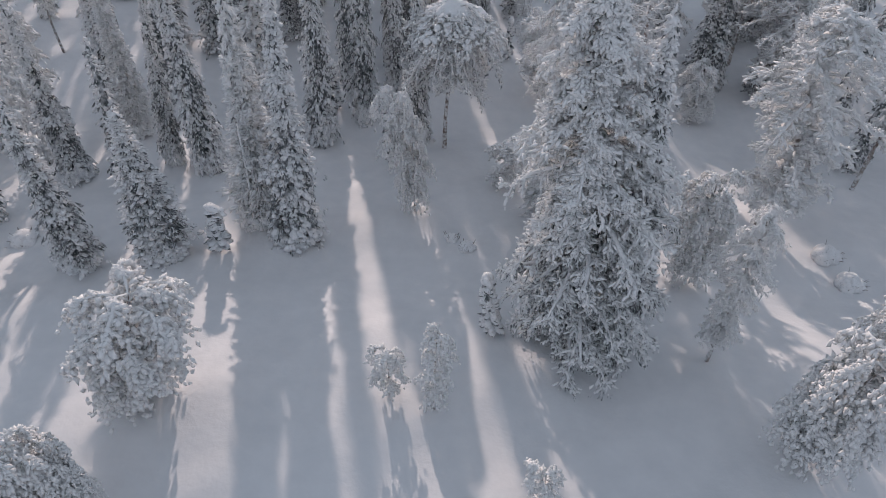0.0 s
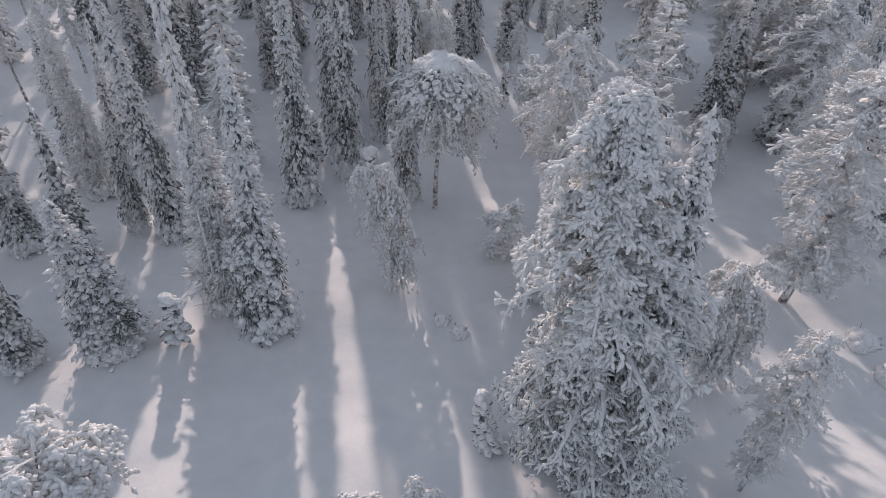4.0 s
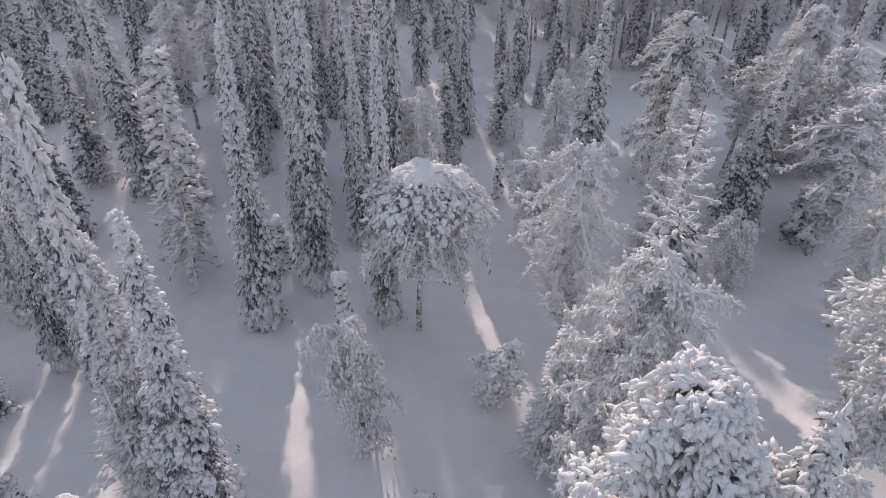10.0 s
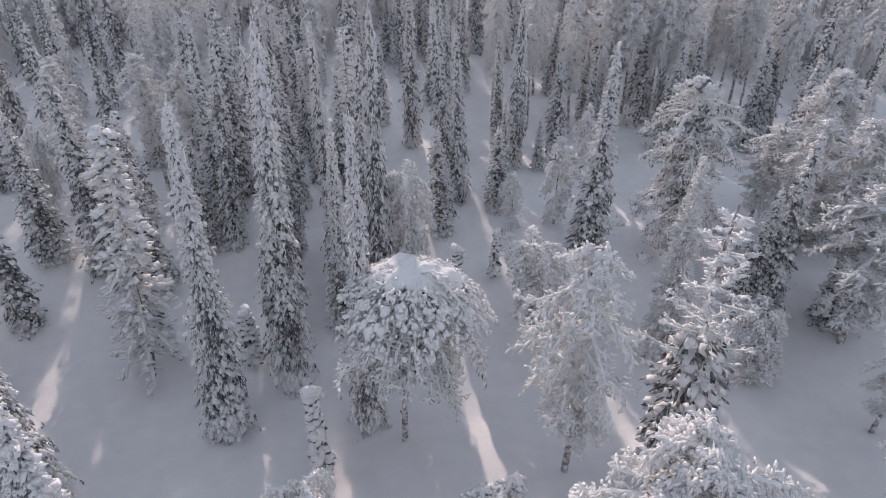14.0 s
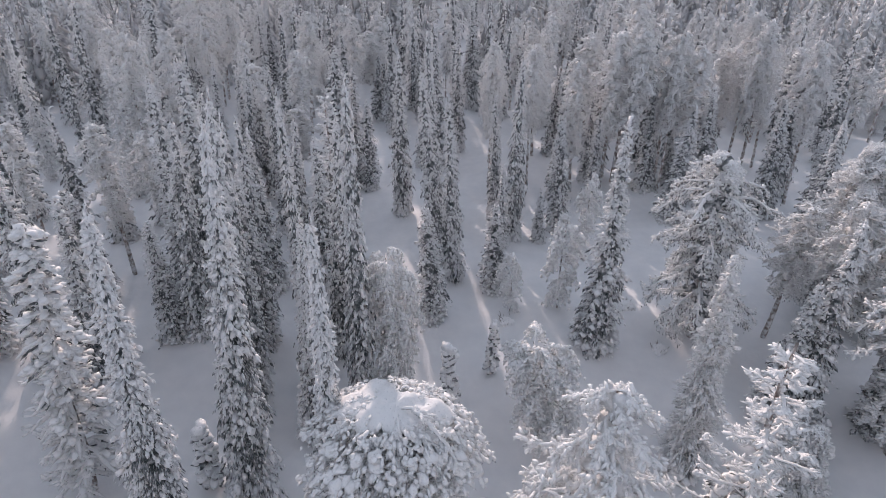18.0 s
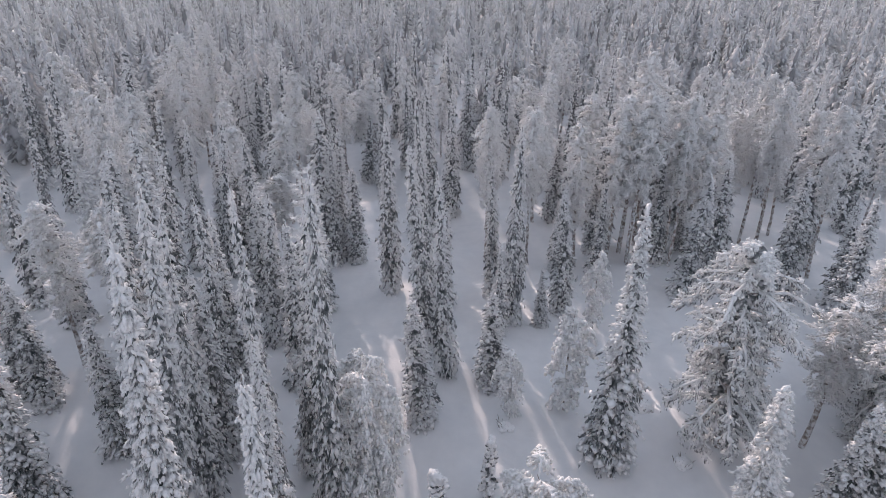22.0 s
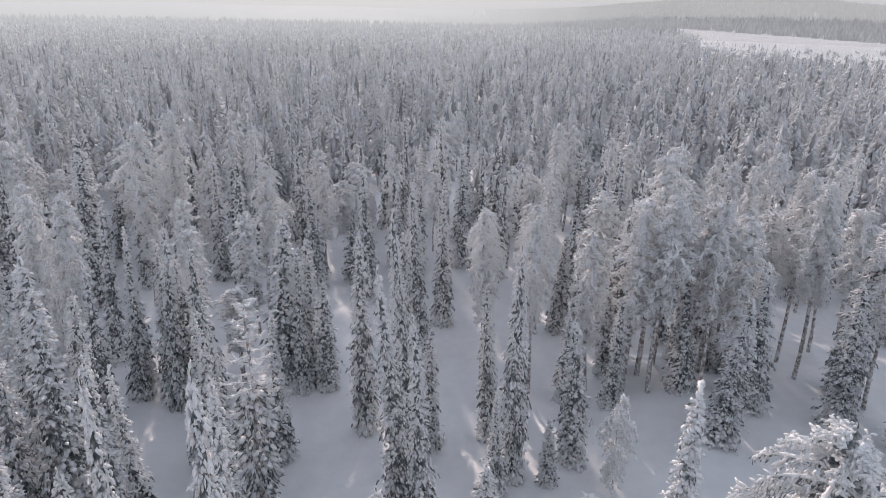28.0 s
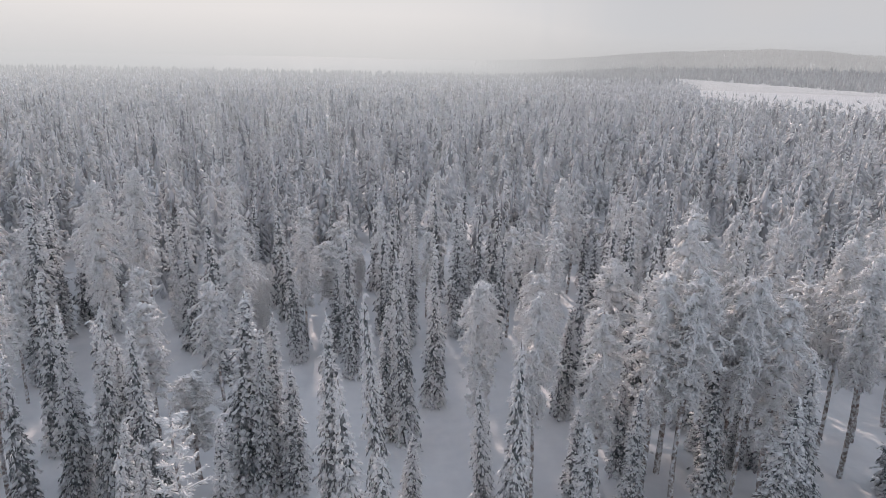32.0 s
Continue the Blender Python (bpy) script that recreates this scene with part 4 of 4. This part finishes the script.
def woods(name, label, seed, near, far, per, kinds, wide, mats, share=None):
    """Joins very many distant trees into one mesh."""
    R = np.random.default_rng(seed)
    n = int(math.pi / 180 * 96 / 2 * (far ** 2 - near ** 2) / per)
    a = np.radians(R.uniform(-48, 48, n))
    d = np.sqrt(R.uniform(near ** 2, far ** 2, n))
    x, y = CAM_END[0] + d * np.sin(a), CAM_END[1] + d * np.cos(a)
    gap = np.sin(x * 0.045 + 1) * np.sin(y * 0.052) + 0.4 * np.sin(x * 0.13 - y * 0.09)
    keep = ~in_lake(x, y) & (R.random(n) < 1.0 - 0.5 * soft(0.6, 1.1, gap))
    if share:
        keep &= R.random(n) < share(np.degrees(a), d)
    x, y = x[keep], y[keep]
    z = ground_z(x, y)
    vs, fs, ms, m = [], [], [], 0
    pale, rest = [k for k in kinds if np.ravel(k[2])[0] == 1], [k for k in kinds if np.ravel(k[2])[0] != 1]
    for xi, yi, zi in zip(x, y, z):
        rimed = 0.3 + 0.4 * float(soft(-15, 15, math.degrees(math.atan2(xi - CAM_END[0], yi - CAM_END[1])))) if near < 200 else 0.2
        pool = pale if pale and R.random() < rimed else rest
        v, f, slot = pool[R.integers(len(pool))]
        h, w, t = R.uniform(0.7, 1.4), wide * R.uniform(0.8, 1.5), R.uniform(0, 6.3)
        c, s = math.cos(t) * w, math.sin(t) * w
        vs.append(np.stack([xi + v[:, 0] * c - v[:, 1] * s, yi + v[:, 0] * s + v[:, 1] * c, zi + v[:, 2] * h], 1))
        fs.append(f + m)
        ms.append(np.broadcast_to(np.asarray(slot, np.int32), len(f)))
        m += len(v)
    me = mesh_from(name, np.concatenate(vs), np.concatenate(fs), mats[0], near < 640)
    for mat in mats[1:]:
        me.materials.append(mat)
        me.polygons.foreach_set("material_index", np.concatenate(ms))
    ob = new(name, me)
    tagged(ob, label, "forest", kind="stuff")


fill = np.random.default_rng(77)


def any_tree(x, y):
    pick = fill.random()
    if pick < 0.52:
        spruce(x, y, fill.uniform(8, 14.5), fill.uniform(1.5, 2.5), fill.normal(0, 1.5), 0)
    elif pick < 0.6:
        frosted_spruce(x, y, fill.uniform(8, 14.5), fill.uniform(1.7, 2.8), fill.normal(0, 1.5), 0)
    elif pick < 0.96:
        pine(x, y, fill.uniform(9, 14.5), fill.uniform(2.4, 3.6), fill.normal(0, 1.5), 0)
    else:
        birch(x, y, fill.uniform(5, 8), fill.uniform(2, 3.2))


def scatter(tries, most, x0, x1, y0, y1, space, free):
    for _ in range(tries):
        x, y = fill.uniform(x0, x1), fill.uniform(y0, y1)
        if most <= 0:
            return
        if free(x, y) and all((x - px) ** 2 + (y - py) ** 2 > space ** 2 for px, py, _ in PLANTED):
            any_tree(x, y)
            most -= 1


def edge(y):
    return 22 + 0.45 * max(0, y - 40)


# beside the clearing, at its far end, and in added thickets on both sides
scatter(2500, 24, -38, -9, 60, 98, 2.9, lambda x, y: abs(x - 3) < edge(y) and x < -9)
scatter(2500, 16, 13, 47, 86, 98, 2.9, lambda x, y: abs(x - 3) < edge(y))
scatter(3000, 120, -50, 58, 97, 122, 2.5, lambda x, y: math.hypot(x - 4.3, y - 45) < 76 and abs(x - 3) < edge(y) + 4)
scatter(2500, 9, -46, -25, 33, 62, 3.6, lambda x, y: True)
# Outer trees, largely out of view, added to keep the sun off the snow.
scatter(2500, 36, -66, -28, 46, 100, 2.8, lambda x, y: x < 4 - edge(y))
scatter(3000, 80, -62, 70, 20, 105, 3.6, lambda x, y: edge(y) < abs(x - 3) < edge(y) + 20)
WR = np.random.default_rng(9)
woods("forest", "dense snow-covered spruce and pine forest", 11, 74, 150, 15,
      [clump_tree(WR, 74, spire, 0.76, 0, 2) for _ in range(6)] + [clump_tree(WR, 80, plume, 0.8, 1, 2, 2.6, 1) for _ in range(9)] + [clump_tree(WR, 68, spire, 0.72, 2, 2) for _ in range(5)], 1.3, (NEAR_WOODS, PALE_WOODS, DARK_WOODS))
woods("middle_forest", "snow-covered spruce forest stretching away on the plain", 14, 150, 300, 20,
      [clump_tree(WR, 29, spire, 1.1, 0, 2) for _ in range(7)] + [clump_tree(WR, 31, plume, 1.15, 1, 2, 2.4) for _ in range(6)] + [clump_tree(WR, 27, spire, 1.05, 2, 2) for _ in range(5)], 1.3, (NEAR_WOODS, PALE_WOODS, DARK_WOODS))
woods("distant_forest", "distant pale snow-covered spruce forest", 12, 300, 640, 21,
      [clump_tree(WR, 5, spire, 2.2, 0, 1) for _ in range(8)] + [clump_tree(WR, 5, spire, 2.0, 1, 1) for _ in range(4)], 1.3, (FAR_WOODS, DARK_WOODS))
woods("far_forest", "far hazy snow-covered forest beyond the lake", 13, 640, 1400, 60, [cone_tree(WR, 2, 4) for _ in range(6)], 1.9, (HILL_WOODS,),
      lambda a, d: np.where(d < 800, 1.0, soft(-4, 12, a)))
woods("hill_forest", "hazy wooded hills along the skyline", 15, 1400, 3000, 150, [cone_tree(WR, 1, 5) for _ in range(6)], 3.2, (HILL_WOODS,),
      lambda a, d: soft(2, 14, a))


def frozen_lake():
    """A wide snow-covered lake beyond the woods."""
    v, f, n = [], [], 60
    for i, a in enumerate(np.linspace(18.4, 74, n)):
        w = 6 * math.sin(i * 0.9) + 4 * math.sin(i * 2.1)
        for d in (float(near_shore(a)) - 7 + w, 1160 - 22 * (a - 20) + w):
            v.append((CAM_END[0] + max(d, 340) * math.sin(radians(a)), CAM_END[1] + max(d, 340) * math.cos(radians(a)), 0.25))
    f = [(2 * i, 2 * i + 2, 2 * i + 3, 2 * i + 1) for i in range(n - 1)]
    ob = new("frozen_lake", mesh_from("frozen_lake", v, f, LAKE_SNOW))
    tagged(ob, "wide frozen lake under smooth white snow", "lake", kind="structure")


def haze_glow_sheet(name, label, near, far, share, top, right):
    """A see-through glowing sheet standing in for pale winter haze; it thickens towards the skyline, brightest under
    the sun.
    """
    m = bpy.data.materials.new("haze_glow")
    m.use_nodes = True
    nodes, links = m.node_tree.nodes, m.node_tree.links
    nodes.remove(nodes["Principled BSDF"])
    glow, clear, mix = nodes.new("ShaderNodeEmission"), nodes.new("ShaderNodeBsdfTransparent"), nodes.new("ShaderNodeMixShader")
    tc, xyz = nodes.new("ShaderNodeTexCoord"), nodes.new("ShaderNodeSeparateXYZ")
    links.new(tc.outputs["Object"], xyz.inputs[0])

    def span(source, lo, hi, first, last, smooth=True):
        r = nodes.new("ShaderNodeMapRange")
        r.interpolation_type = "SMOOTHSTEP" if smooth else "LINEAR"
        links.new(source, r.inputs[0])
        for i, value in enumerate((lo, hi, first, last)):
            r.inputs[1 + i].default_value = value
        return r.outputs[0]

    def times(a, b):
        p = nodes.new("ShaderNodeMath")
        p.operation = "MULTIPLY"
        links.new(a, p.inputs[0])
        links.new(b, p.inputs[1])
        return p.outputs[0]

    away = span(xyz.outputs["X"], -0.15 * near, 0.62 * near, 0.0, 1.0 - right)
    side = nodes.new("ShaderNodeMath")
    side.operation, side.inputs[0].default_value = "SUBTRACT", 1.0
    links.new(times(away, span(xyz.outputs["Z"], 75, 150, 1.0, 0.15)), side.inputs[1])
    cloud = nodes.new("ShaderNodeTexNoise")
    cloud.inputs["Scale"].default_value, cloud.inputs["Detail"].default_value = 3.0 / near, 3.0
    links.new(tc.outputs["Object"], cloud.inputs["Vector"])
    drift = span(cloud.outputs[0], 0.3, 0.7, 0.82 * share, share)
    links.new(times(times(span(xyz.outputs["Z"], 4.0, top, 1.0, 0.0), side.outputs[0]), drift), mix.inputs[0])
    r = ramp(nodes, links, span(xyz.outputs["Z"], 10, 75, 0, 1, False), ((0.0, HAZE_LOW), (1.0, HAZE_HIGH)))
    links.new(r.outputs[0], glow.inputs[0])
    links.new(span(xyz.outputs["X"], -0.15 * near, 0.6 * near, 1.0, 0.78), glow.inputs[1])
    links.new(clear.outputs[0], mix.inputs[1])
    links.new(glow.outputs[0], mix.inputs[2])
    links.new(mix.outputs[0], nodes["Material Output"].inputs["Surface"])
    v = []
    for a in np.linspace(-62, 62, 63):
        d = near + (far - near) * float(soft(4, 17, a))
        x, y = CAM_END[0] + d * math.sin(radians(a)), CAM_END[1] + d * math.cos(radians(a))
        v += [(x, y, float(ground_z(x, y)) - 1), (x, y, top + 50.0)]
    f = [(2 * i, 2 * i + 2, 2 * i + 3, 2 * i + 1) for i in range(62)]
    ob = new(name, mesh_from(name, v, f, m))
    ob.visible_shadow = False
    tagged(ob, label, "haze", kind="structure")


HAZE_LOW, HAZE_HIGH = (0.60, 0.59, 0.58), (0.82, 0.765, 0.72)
frozen_lake()
# Added sheets that glow in place of haze: one at the skyline, five nearer.
haze_glow_sheet("glowing_haze", "pale glowing sheet imitating winter haze along the skyline", 830, 1450, 1.0, 420, 0.62)
haze_glow_sheet("glowing_haze", "thin glowing sheet imitating winter haze over the distant woods", 560, 760, 0.52, 70, 0.5)
haze_glow_sheet("glowing_haze", "thin glowing sheet imitating winter haze over the distant woods", 400, 470, 0.34, 46, 0.5)
haze_glow_sheet("glowing_haze", "thin glowing sheet imitating winter haze over the woods", 270, 290, 0.25, 36, 0.5)
haze_glow_sheet("glowing_haze", "thin glowing sheet imitating winter haze over the woods", 180, 185, 0.17, 30, 0.5)
haze_glow_sheet("glowing_haze", "thin glowing sheet imitating winter haze over the woods", 115, 116, 0.09, 28, 0.5)
finish_ground()
